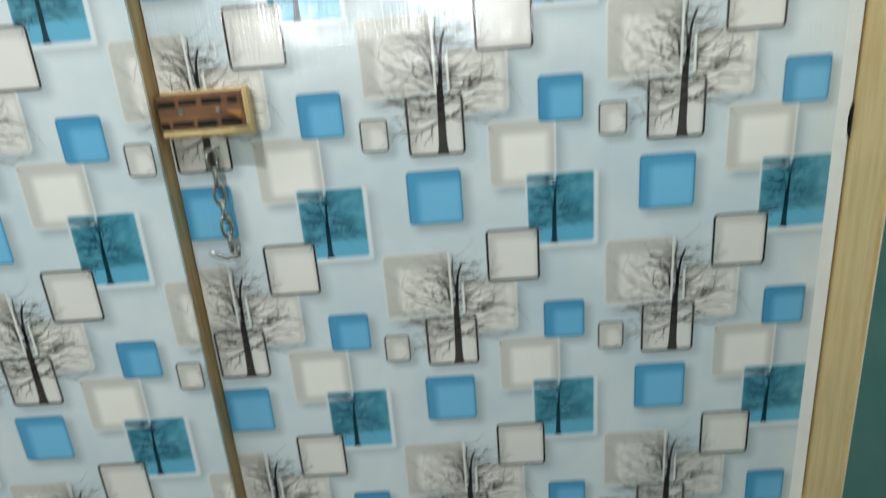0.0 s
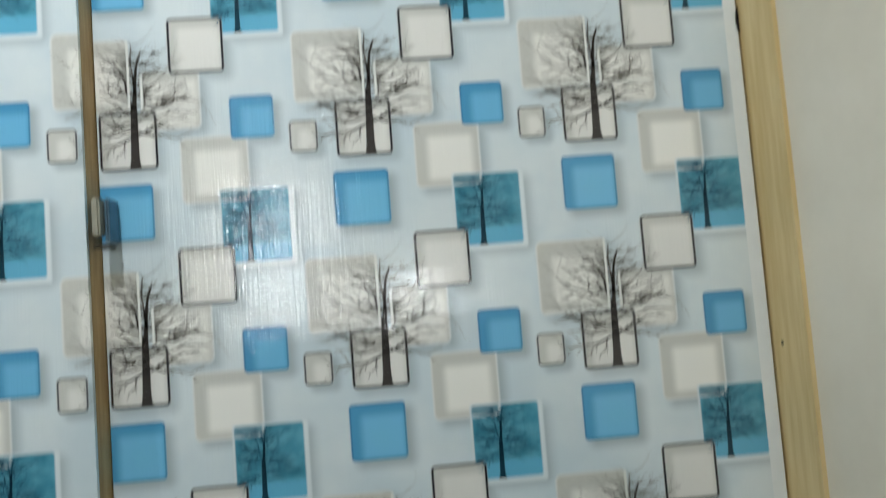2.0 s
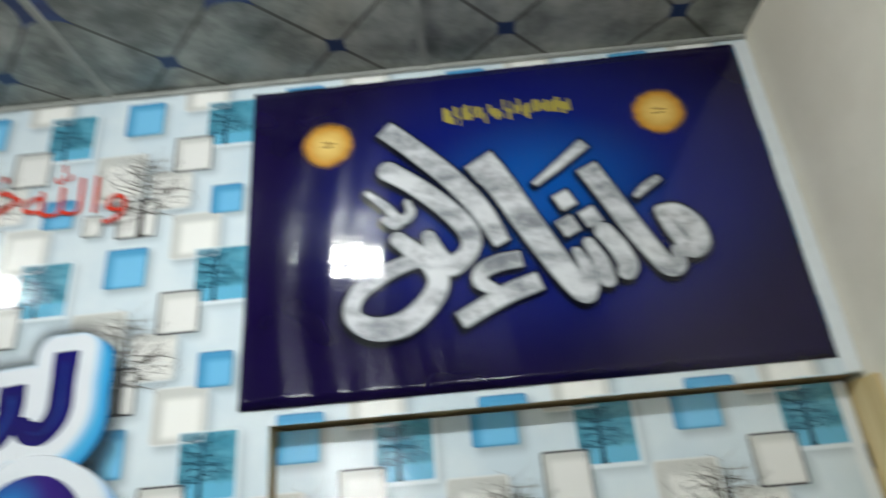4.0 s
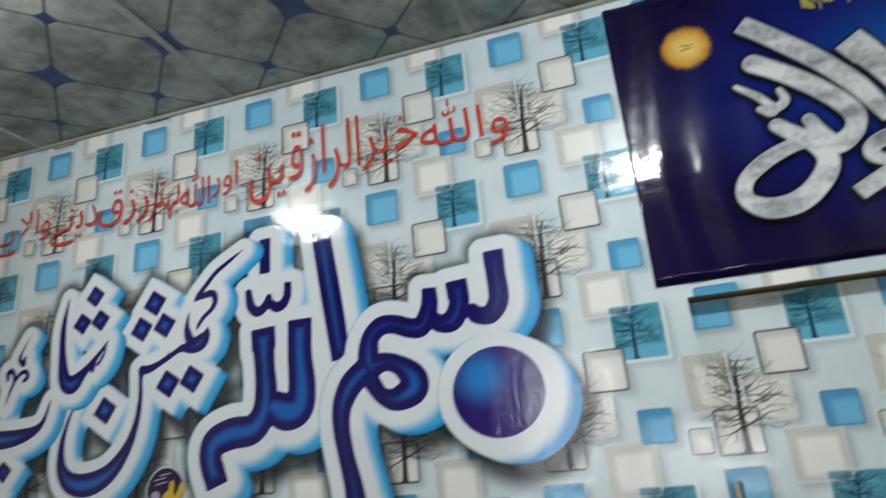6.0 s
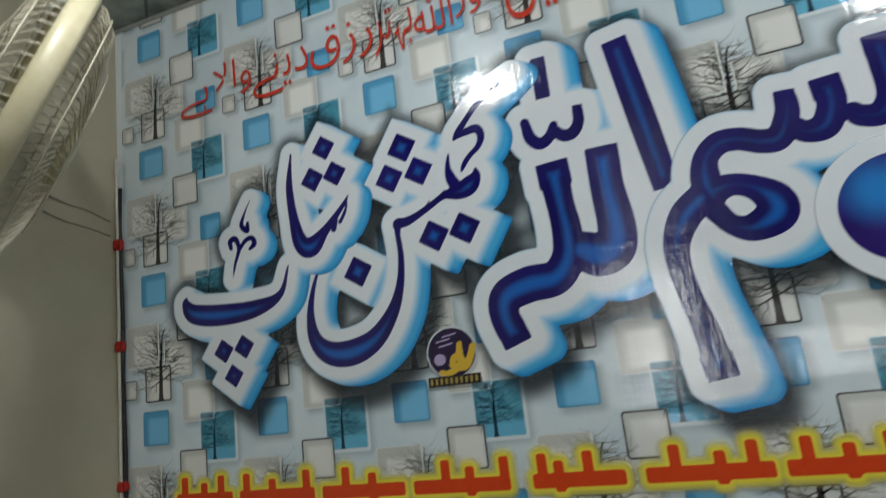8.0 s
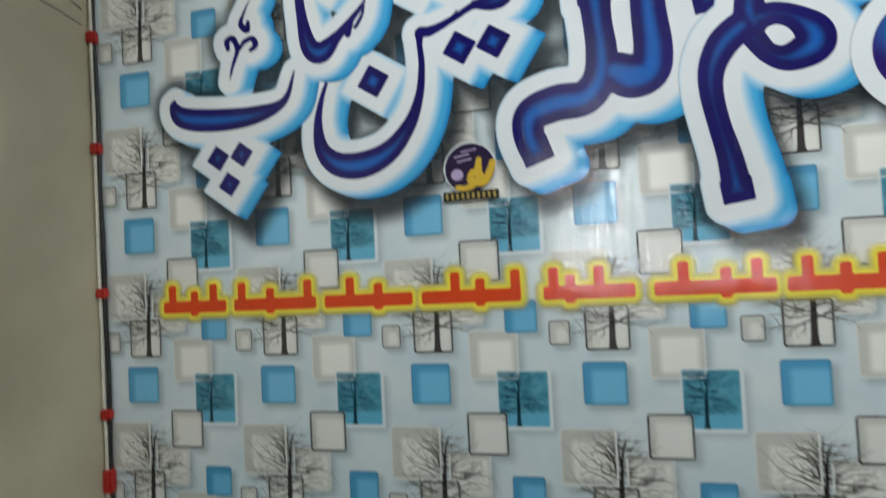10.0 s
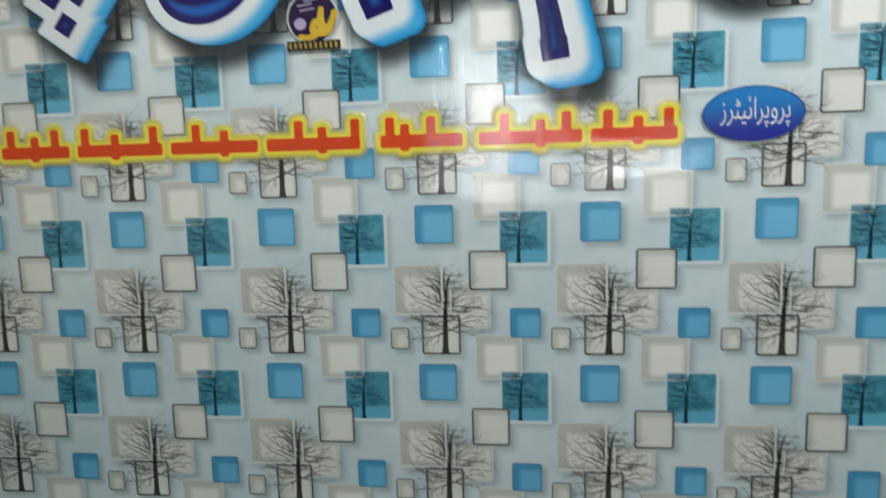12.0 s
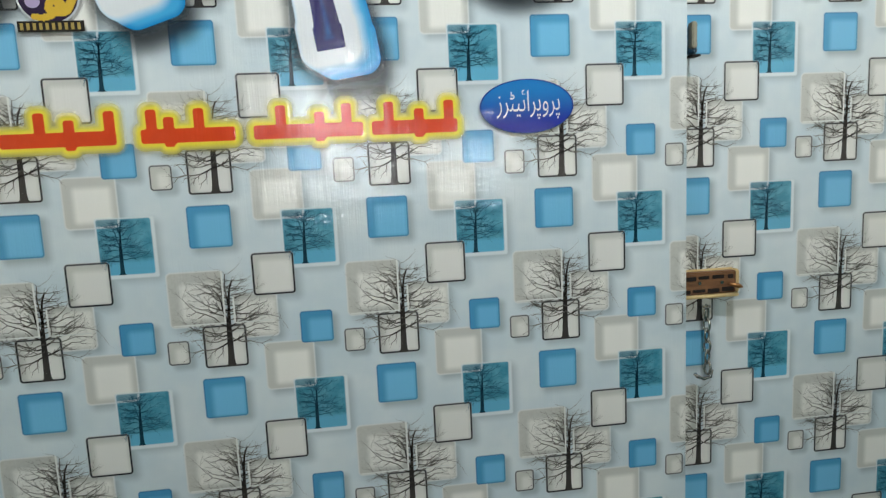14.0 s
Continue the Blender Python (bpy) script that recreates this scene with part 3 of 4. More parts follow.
def silver_material():
    n = Net("silver_ink")
    d, cast = dist(n, "ink"), dist(n, "cast")
    p = n.pos()
    f = n.m("ADD", n.m("MULTIPLY", n.noise(p, 90.0, 5.0, 0.7), 0.35), n.m("MULTIPLY", n.noise(p, 1.0, 2.0, 0.5, (9, 9, 22)), 0.65))
    col = n.mix(n.ramp(f, 0.34, 0.62), lin(128, 132, 138), lin(226, 228, 230))
    col = n.mix(n.ramp(d, -0.0045, -0.0005), col, lin(170, 174, 178))
    col = n.mix(n.ramp(d, -0.0008, 0.0010), col, lin(10, 12, 22))
    alpha = n.m("MAXIMUM", n.ramp(d, 0.0006, 0.005, 1.0, 0.0), n.ramp(cast, -0.001, 0.007, 0.85, 0.0))
    return n.done(col, 0.10, flex_normal(n, 0.65), alpha=alpha)


# the great title across the sheet
FLAT = lambda y: (lambda x, z: y)
TITLE = title_material(0.027, 0.024)
first = Brush()
first.stroke((1.036, 2.308, 0.042), (1.056, 2.172, 0.044), (1.074, 2.043, 0.040), cut=True)
first.stroke((0.987, 2.133, 0.053), (0.986, 2.066, 0.053), (0.990, 2.001, 0.059), (0.983, 1.965, 0.063), (0.957, 1.958, 0.070), (0.931, 1.970, 0.060), cut="start")
first.stroke((0.904, 2.126, 0.055), (0.908, 2.056, 0.046), (0.912, 2.005, 0.049), (0.907, 1.962, 0.053), (0.882, 1.933, 0.057), (0.837, 1.929, 0.060), (0.798, 1.915, 0.057), (0.790, 1.884, 0.051), (0.807, 1.835, 0.050), cut=True)
first.stroke((0.870, 2.204, 0.016), (0.876, 2.175, 0.021), (0.891, 2.161, 0.021), (0.908, 2.169, 0.019), (0.918, 2.188, 0.014))
first.stroke((0.917, 2.183, 0.014), (0.929, 2.167, 0.021), (0.946, 2.166, 0.021), (0.959, 2.183, 0.019), (0.961, 2.213, 0.017), cut=True)
first.stroke((0.908, 2.315, 0.026), (0.908, 2.239, 0.026), cut=True)
first.lay("title_word", TITLE, sheet, 0.0034, 0.10, (0.026, -0.016), (0.040, -0.040), (0.03, 0.03, 0.0), FLAT(-0.0014), "navy lettering with white rim and pale blue edge")
second = Brush()
second.stroke((1.386, 2.204, 0.039), (1.387, 2.157, 0.037), (1.387, 2.112, 0.038), (1.369, 2.087, 0.035), (1.345, 2.089, 0.032), (1.337, 2.098, 0.027), cut="start")
second.stroke((1.311, 2.159, 0.042), (1.314, 2.119, 0.039), (1.300, 2.087, 0.040), (1.275, 2.083, 0.033), (1.261, 2.095, 0.029), cut="start")
second.stroke((1.258, 2.153, 0.029), (1.256, 2.117, 0.034), (1.239, 2.084, 0.038), (1.215, 2.083, 0.037), (1.186, 2.094, 0.036), (1.157, 2.094, 0.037), (1.135, 2.073, 0.037), (1.130, 2.038, 0.044), (1.136, 2.015, 0.037), cut="start")
second.stroke((1.138, 2.023, 0.041), (1.165, 2.027, 0.034), (1.193, 2.016, 0.037), (1.215, 1.993, 0.052), (1.213, 1.972, 0.055), (1.180, 1.958, 0.041), (1.153, 1.968, 0.031), (1.134, 1.994, 0.033))
second.stroke((1.138, 2.027, 0.040), (1.118, 2.015, 0.046), (1.091, 1.992, 0.047), (1.073, 1.957, 0.040), (1.070, 1.919, 0.035), (1.078, 1.869, 0.033), (1.090, 1.817, 0.037), (1.100, 1.748, 0.046), cut=True)
second.lay("title_word", TITLE, sheet, 0.0034, 0.10, (0.026, -0.016), (0.040, -0.040), (0.03, 0.03, 0.0), FLAT(-0.0020), "navy lettering with white rim and pale blue edge")


def ball_material():
    n = Net("title_ball_ink")
    d, sweep = dist(n, "ink"), dist(n, "sweep")
    p = n.pos()
    glow = n.v("LENGTH", n.v("MULTIPLY", n.v("SUBTRACT", p, (1.340, 0, 1.980)), (1, 0, 1)))
    inner = n.mix(n.ramp(glow, 0.006, 0.062), lin(46, 132, 208), n.mix(n.ramp(n.noise(p, 12.0), 0.3, 0.7), lin(40, 26, 104), lin(56, 36, 126)))
    blue = n.mix(n.ramp(d, 0.03, 0.05), lin(220, 234, 244), lin(42, 150, 212))
    col = n.mix(n.ramp(d, -0.0008, 0.0008), inner, n.mix(n.ramp(d, 0.026, 0.034), lin(234, 239, 243), blue))
    body = n.ramp(sweep, 0.0255, 0.0285, 1.0, 0.0)
    return n.done(col, 0.07, flex_normal(n, 0.8), alpha=body)


dot = Brush().ball(1.368, 1.952, 0.081, 0.077)
dot.lay("title_dot", ball_material(), sheet, 0.0034, 0.10, (0.030, -0.018), (0.042, -0.040), (0.03, 0.03, 0.0), FLAT(-0.0034), "round navy dot with a white rim")

SMALL = title_material(0.023, 0.019)
third = Brush()
third.stroke((0.614, 2.061, 0.011), (0.614, 2.077, 0.017), (0.630, 2.076, 0.018), (0.653, 2.083, 0.014), (0.684, 2.097, 0.012), (0.710, 2.109, 0.014), (0.738, 2.110, 0.028), (0.758, 2.117, 0.034), (0.772, 2.131, 0.018), (0.773, 2.145, 0.005))
third.stroke((0.673, 2.090, 0.010), (0.681, 2.107, 0.002))
third.stroke((0.703, 2.106, 0.010), (0.712, 2.120, 0.002))
third.stroke((0.727, 2.182, 0.004), (0.723, 2.158, 0.011), (0.727, 2.135, 0.020), (0.739, 2.114, 0.022))
third.stroke((0.857, 2.301, 0.002), (0.824, 2.281, 0.009), (0.791, 2.261, 0.011), (0.767, 2.237, 0.011), (0.750, 2.218, 0.013), (0.741, 2.207, 0.007))
third.stroke((0.746, 2.210, 0.009), (0.764, 2.215, 0.014), (0.784, 2.216, 0.016), (0.791, 2.201, 0.014), (0.783, 2.183, 0.011), (0.767, 2.171, 0.010), (0.754, 2.157, 0.010), (0.747, 2.144, 0.004))
third.stroke((0.612, 2.064, 0.010), (0.615, 2.018, 0.012), (0.608, 1.967, 0.016), (0.588, 1.920, 0.025), (0.550, 1.878, 0.038), (0.501, 1.859, 0.047), (0.454, 1.864, 0.042), (0.425, 1.893, 0.028), (0.419, 1.942, 0.016), (0.431, 1.993, 0.009), (0.452, 2.038, 0.003))
for x, z, h in ((0.526, 2.003, 0.030), (0.638, 2.217, 0.030), (0.607, 2.164, 0.029), (0.666, 2.165, 0.029), (0.682, 2.041, 0.030), (0.740, 2.044, 0.030)):
    third.diamond(x, z, h, 0.2)
third.lay("title_word", SMALL, sheet, 0.0032, 0.09, (0.024, -0.014), (0.034, -0.036), (0.03, 0.03, 0.0), FLAT(-0.0026), "slender navy lettering with white rim and pale blue edge")
fourth = Brush()
fourth.stroke((0.377, 2.040, 0.004), (0.354, 1.988, 0.015), (0.295, 1.969, 0.034), (0.214, 1.968, 0.043), (0.146, 1.979, 0.040), (0.124, 2.002, 0.020), (0.126, 2.015, 0.004))
fourth.stroke((0.295, 2.189, 0.003), (0.279, 2.161, 0.006), (0.272, 2.141, 0.011), (0.285, 2.128, 0.012), (0.287, 2.143, 0.008))
fourth.stroke((0.244, 2.098, 0.009), (0.242, 2.113, 0.012), (0.255, 2.116, 0.012), (0.263, 2.094, 0.010), (0.252, 2.064, 0.007), (0.245, 2.037, 0.003))
fourth.stroke((0.262, 2.088, 0.006), (0.278, 2.107, 0.010), (0.295, 2.111, 0.011), (0.301, 2.098, 0.012), (0.290, 2.090, 0.008))
fourth.stroke((0.399, 2.262, 0.004), (0.391, 2.196, 0.016), (0.396, 2.133, 0.021), (0.408, 2.081, 0.033), (0.431, 2.067, 0.040), (0.461, 2.090, 0.021), (0.489, 2.116, 0.013), (0.512, 2.140, 0.008), (0.520, 2.153, 0.002))
fourth.stroke((0.483, 2.092, 0.012), (0.488, 2.108, 0.011), (0.494, 2.125, 0.003))
fourth.stroke((0.498, 2.103, 0.008), (0.510, 2.121, 0.007), (0.517, 2.139, 0.003))
for x, z, h in ((0.215, 1.896, 0.024), (0.264, 1.899, 0.024), (0.237, 1.846, 0.023), (0.474, 2.257, 0.026), (0.444, 2.199, 0.026), (0.494, 2.200, 0.026)):
    fourth.diamond(x, z, h, 0.15)
fourth.lay("title_word", SMALL, sheet, 0.0032, 0.09, (0.024, -0.014), (0.034, -0.036), (0.03, 0.03, 0.0), FLAT(-0.0031), "slender navy lettering with white rim and pale blue edge")

CAST = cast_material(0.025)
for k, brush in enumerate((first, second, third, fourth, dot)):
    brush.lay("title_cast", CAST, sheet, 0.0045, 0.11, (0, 0), (0.038, -0.040), (0.0, 0.0, 0.065), FLAT(-0.0008 - 0.0001 * k), "soft dark printed shadow of the title")

# line of red words on a yellow glow, and the maker's emblem, as plain bars and shapes
NAMES = names_material()
line = Brush()
for x0, x1, rises in ((0.088, 0.222, (0.15, 0.5, 0.8)), (0.238, 0.402, (0.1, 0.45, 0.9)), (0.418, 0.580, (0.3, 0.62)), (0.596, 0.764, (0.35, 0.6, 0.95)),
                      (0.800, 0.942, (0.12, 0.3, 0.62)), (0.970, 1.142, (0.25, 0.6, 0.85)), (1.156, 1.296, (0.2, 0.55, 0.9))):
    line.bar(x0, x1, 1.612, 1.634)
    for k, r in enumerate(rises):
        x = x0 + r * (x1 - x0)
        line.bar(x - 0.008, x + 0.008, 1.606 if k % 2 else 1.615, 1.664 if k % 2 == 0 else 1.652)
line.lay("red_bars", NAMES, sheet, 0.0032, 0.025, (0, 0), (0, 0), (0.021, 0.0, 0.0), FLAT(-0.0038), "row of red bars on a yellow printed glow")


def disc(x, z, rx, rz, y, sides=48):
    bm = bmesh.new()
    bm.faces.new([bm.verts.new((x + rx * math.cos(k * math.tau / sides), y, z + rz * math.sin(k * math.tau / sides))) for k in range(sides)])
    return bm


def flat(x0, x1, z0, z1, y, lean=0.0):
    bm = bmesh.new()
    bm.faces.new([bm.verts.new(c) for c in ((x0, y, z0), (x1, y, z0 + lean), (x1, y, z1 + lean), (x0, y, z1))])
    return bm


WHITE_INK, PURPLE_INK, RED_INK, DARK_INK = ink("white_ink", (232, 236, 240)), ink("dark_purple_ink", (44, 32, 62)), ink("red_ink", (206, 62, 44)), ink("dark_ink", (40, 36, 34))
LILAC_INK, OLD_GOLD_INK = ink("lilac_ink", (176, 160, 196)), ink("old_gold_ink", (168, 146, 80))
part("emblem_rim", disc(0.690, 1.836, 0.0455, 0.0440, -0.0040), ink("emblem_halo_ink", (206, 212, 216)), sheet)
emblem = part("emblem", disc(0.690, 1.836, 0.0425, 0.0410, -0.0044), PURPLE_INK, sheet, "small round dark emblem with gold shapes")
part("emblem_shape", disc(0.668, 1.826, 0.0105, 0.0095, -0.0048), LILAC_INK, emblem)
script = Brush()
script.stroke((0.729, 1.842, 0.007), (0.722, 1.824, 0.008), (0.712, 1.812, 0.010), (0.700, 1.812, 0.008))
script.stroke((0.706, 1.848, 0.006), (0.704, 1.832, 0.008), (0.709, 1.818, 0.008))
script.stroke((0.709, 1.818, 0.007), (0.696, 1.828, 0.007), (0.690, 1.816, 0.007), (0.700, 1.810, 0.007))
script.stroke((0.700, 1.810, 0.006), (0.684, 1.803, 0.006), (0.668, 1.804, 0.004))
script.lay("emblem_script", ink("emblem_gold_ink", (214, 176, 60)), emblem, 0.0014, 0.004, (0, 0), (0, 0), (0.0, 0.0, 0.0), FLAT(-0.0050))
for dz, x0, x1 in ((0.026, 0.676, 0.702), (0.018, 0.664, 0.690), (0.010, 0.668, 0.694)):
    part("emblem_bar", flat(x0, x1, 1.836 + dz, 1.8385 + dz, -0.0049, 0.004), LILAC_INK, emblem)
part("emblem_plate", flat(0.643, 0.737, 1.782, 1.798, -0.0046), DARK_INK, emblem)
for k in range(10):
    part("emblem_plate_bar", flat(0.647 + k * 0.0089, 0.6515 + k * 0.0089, 1.785, 1.795, -0.0050), OLD_GOLD_INK, emblem)


# ---- words set in type: letter forms given from the left to the right ----
def words(name, body, x0, x1, z0, z1, y, mat, parent, label="", bold=0.0):
    curve = bpy.data.curves.new(name, "FONT")
    curve.body, curve.offset = body, bold
    probe = bpy.data.objects.new(name, curve)
    scene.collection.objects.link(probe)
    me = bpy.data.meshes.new_from_object(probe.evaluated_get(bpy.context.evaluated_depsgraph_get()))
    bpy.data.objects.remove(probe)
    co = np.empty(len(me.vertices) * 3)
    me.vertices.foreach_get("co", co)
    co = co.reshape(-1, 3)
    lo, hi = co.min(0), co.max(0)
    u, v = (co - lo)[:, 0] / (hi - lo)[0], (co - lo)[:, 1] / (hi - lo)[1]
    out = np.stack([x0 + u * (x1 - x0), np.full(len(u), y), z0 + v * (z1 - z0)], 1)
    me.vertices.foreach_set("co", out.ravel())
    me.materials.clear()
    me.materials.append(mat)
    ob = new(name, me)
    ob.parent = parent
    return tagged(ob, label)


for body, x0, x1, z0, z1 in (
        ("\ufdf2\ufeed", 1.266, 1.446, 2.395, 2.516), ("\ufeae\ufef4\ufea7", 1.137, 1.262, 2.398, 2.505),
        ("\ufee6\ufef4\ufed7\ufeaf\ufe8d\ufeae\ufedf\ufe8d", 0.870, 1.134, 2.376, 2.530),
        ("\ufead\ufeed\ufe8d", 0.774, 0.840, 2.415, 2.495), ("\ufdf2", 0.691, 0.768, 2.405, 2.500),
        ("\ufeae\ufe98\ufba9\ufe91", 0.606, 0.687, 2.385, 2.484), ("\ufed5\ufeaf\ufead", 0.461, 0.603, 2.397, 2.490),
        ("\ufbaf\ufee8\ufef3\ufea9", 0.320, 0.456, 2.380, 2.470), ("\ufefb\ufe8d\ufeed", 0.218, 0.316, 2.405, 2.490),
        ("\ufbaf\ufba8", 0.127, 0.214, 2.385, 2.450)):
    words("verse_word", body, x0, x1, z0 + 0.019, z1 + 0.019, -0.0042, RED_INK, sheet, "", -0.006)


def badge_material():
    n = Net("badge_ink")
    p = n.pos()
    h = n.v("DOT_PRODUCT", n.v("SUBTRACT", p, (0, 0, 1.605)), (0, 0, 1))
    return n.done(n.mix(n.ramp(h, 0.01, 0.08), lin(34, 44, 158), lin(34, 132, 206)), 0.1, flex_normal(n))


part("badge_rim", disc(1.414, 1.649, 0.080, 0.0445, -0.0040), ink("badge_rim_ink", (30, 62, 140)), sheet)
badge = part("badge", disc(1.414, 1.649, 0.0775, 0.0425, -0.0044), badge_material(), sheet, "blue oval badge with white lettering")
words("badge_word", "\ufeaf\ufeae\ufb69\ufef4\ufe8b\ufe8d\ufeae\ufb58\ufeed\ufeae\ufb58", 1.362, 1.470, 1.627, 1.676, -0.0049, WHITE_INK, badge, "", -0.004)

# ---- dark blue banner over the door ----
BX0, BX1, BZ0, BZ1 = 1.653, 2.492, 2.090, 2.6425


def banner_material():
    n = Net("banner_vinyl")
    p = n.pos()
    r = n.v("LENGTH", n.v("MULTIPLY", n.v("SUBTRACT", p, (2.13, 0, 2.40)), (0.85, 0, 1.25)))
    edge = n.mix(n.ramp(n.noise(p, 5.0), 0.3, 0.7), lin(14, 6, 46), lin(21, 9, 58))
    col = n.mix(n.ramp(r, 0.02, 0.20), lin(12, 84, 170), lin(12, 26, 112))
    col = n.mix(n.ramp(r, 0.16, 0.40), col, edge)
    return n.done(col, 0.085, flex_normal(n, 0.6))


nx, nz = 150, 30
verts, faces = [], []
for j in range(nz + 1):
    for i in range(nx + 1):
        x, z = BX0 + (BX1 - BX0) * i / nx, BZ0 + (BZ1 - BZ0) * j / nz
        verts.append((x, wave(x, z), z))
for j in range(nz):
    for i in range(nx):
        a = j * (nx + 1) + i
        faces.append((a, a + 1, a + nx + 2, a + nx + 1))
me = bpy.data.meshes.new("banner")
me.from_pydata(verts, [], faces)
me.materials.append(banner_material())
me.polygons.foreach_set("use_smooth", [True] * len(faces))
banner = tagged(new("banner", me), "glossy dark blue vinyl banner with silver calligraphy above the door", "banner")
mod = banner.modifiers.new("thickness", "SOLIDIFY")
mod.thickness, mod.offset = 0.0006, -1

silver = Brush()
silver.stroke((1.880, 2.541, 0.035), (1.931, 2.491, 0.036), (1.984, 2.433, 0.036), (2.027, 2.372, 0.034), (2.055, 2.309, 0.027), cut=True)
silver.stroke((1.884, 2.457, 0.036), (1.929, 2.423, 0.034), (1.978, 2.374, 0.034), (2.006, 2.332, 0.033), (2.001, 2.300, 0.030), (1.971, 2.280, 0.034), (1.954, 2.300, 0.030), (1.942, 2.333, 0.021))
silver.stroke((1.848, 2.420, 0.011), (1.877, 2.393, 0.014), (1.898, 2.367, 0.017), (1.916, 2.377, 0.016), (1.912, 2.397, 0.012))
silver.stroke((1.875, 2.369, 0.012), (1.890, 2.358, 0.015), (1.902, 2.366, 0.013))
silver.stroke((1.894, 2.333, 0.026), (1.919, 2.309, 0.030), (1.945, 2.283, 0.033), (1.951, 2.251, 0.034), (1.926, 2.216, 0.036), (1.890, 2.194, 0.037), (1.849, 2.193, 0.035), (1.820, 2.215, 0.027), (1.827, 2.247, 0.026), (1.860, 2.273, 0.027), (1.902, 2.291, 0.025), (1.932, 2.296, 0.022))
silver.stroke((2.081, 2.282, 0.027), (2.046, 2.278, 0.027), (2.019, 2.267, 0.025), (2.015, 2.250, 0.024), (2.035, 2.235, 0.018), cut="start")
silver.stroke((2.104, 2.244, 0.030), (2.059, 2.230, 0.030), (2.017, 2.211, 0.028), (1.979, 2.192, 0.027), cut=True)
silver.stroke((2.032, 2.464, 0.052), (2.064, 2.411, 0.047), (2.094, 2.349, 0.044), (2.124, 2.289, 0.041), (2.149, 2.242, 0.037), (2.167, 2.217, 0.032), (2.176, 2.225, 0.021), cut="start")
silver.stroke((2.165, 2.285, 0.014), (2.175, 2.255, 0.021), (2.177, 2.225, 0.024))
silver.stroke((2.185, 2.297, 0.018), (2.198, 2.264, 0.024), (2.203, 2.234, 0.024))
silver.stroke((2.211, 2.313, 0.030), (2.228, 2.284, 0.031), (2.237, 2.256, 0.030), (2.233, 2.245, 0.028))
silver.stroke((2.203, 2.430, 0.036), (2.230, 2.373, 0.035), (2.257, 2.314, 0.034), (2.280, 2.270, 0.031), (2.297, 2.244, 0.028), (2.313, 2.249, 0.021), (2.313, 2.272, 0.016), cut="start")
silver.stroke((2.304, 2.338, 0.022), (2.326, 2.334, 0.030), (2.345, 2.311, 0.035), (2.351, 2.282, 0.030), (2.336, 2.268, 0.025), (2.323, 2.285, 0.021), (2.312, 2.309, 0.021), (2.305, 2.329, 0.020))
silver.stroke((2.116, 2.406, 0.010), (2.157, 2.435, 0.016), (2.208, 2.474, 0.020), cut=True)
silver.stroke((2.269, 2.366, 0.010), (2.290, 2.383, 0.014), (2.314, 2.397, 0.012), cut=True)
for x, z in ((2.160, 2.373), (2.159, 2.328), (2.195, 2.340)):
    silver.stroke((x - 0.0065, z + 0.014, 0.028), (x + 0.0065, z - 0.014, 0.028), cut=True)
silver.lay("silver_word", silver_material(), banner, 0.0032, 0.03, (0, 0), (-0.004, -0.008), (0.01, 0.0, 0.01), lambda x, z: wave(x, z) - 0.0010, "brushed silver calligraphy with black edge")


def medallion_material(x, z):
    n = Net("medallion_ink")
    p = n.pos()
    r = n.v("LENGTH", n.v("MULTIPLY", n.v("SUBTRACT", p, (x, 0, z)), (1, 0, 1)))
    f = n.noise(p, 70.0, 3.0)
    col = n.mix(n.ramp(n.m("ADD", r, n.m("MULTIPLY", f, 0.012)), 0.012, 0.048), lin(240, 208, 120), lin(206, 146, 52))
    return n.done(col, 0.16, flex_normal(n), alpha=n.ramp(n.m("ADD", r, n.m("MULTIPLY", f, 0.010)), 0.038, 0.053, 1.0, 0.0))


for x, z in ((1.785, 2.520), (2.339, 2.520)):
    b = bmesh.new()
    rings = [[b.verts.new((x + r * math.cos(k * math.tau / 40), wave(x + r * math.cos(k * math.tau / 40), z) - 0.0010, z + r * math.sin(k * math.tau / 40))) for k in range(40)] for r in (0.016, 0.032, 0.050)]
    b.faces.new(rings[0])
    for r0, r1 in zip(rings, rings[1:]):
        for k in range(40):
            b.faces.new((r0[k], r0[(k + 1) % 40], r1[(k + 1) % 40], r1[k]))
    m = part("medallion", b, medallion_material(x, z), banner, "golden round medallion")
    for dx, dz, l in ((-0.010, 0.004, 0.012), (-0.002, 0.001, 0.014), (-0.012, -0.005, 0.020)):
        part("medallion_bar", flat(x + dx, x + dx + l, z + dz, z + dz + 0.002, wave(x, z) - 0.0022, 0.001), ink("brown_ink", (150, 96, 40)), m)
rng = random.Random(5)
OLIVE = ink("olive_gold_ink", (170, 156, 74))
for k in range(34):
    x = 1.982 + k * 0.0064 + rng.uniform(-0.001, 0.001)
    z = 2.553 + rng.uniform(-0.008, 0.006)
    part("gold_bar", flat(x, x + rng.uniform(0.003, 0.008), z - rng.uniform(0.004, 0.014), z + rng.uniform(0.004, 0.018), wave(x, z) - 0.0012, rng.uniform(-0.006, 0.001)), OLIVE, banner)

# ---- bolt, chain and latch of the door ----
bolt = tagged(new("door_bolt"), "stained brown bolt block fixed across the door's edge", "bolt")
bolt.location = (1.759, DOOR_Y, 1.324)


def local(bm, ob):
    bmesh.ops.translate(bm, verts=bm.verts, vec=(-1.764, -DOOR_Y, -1.316))
    return bm


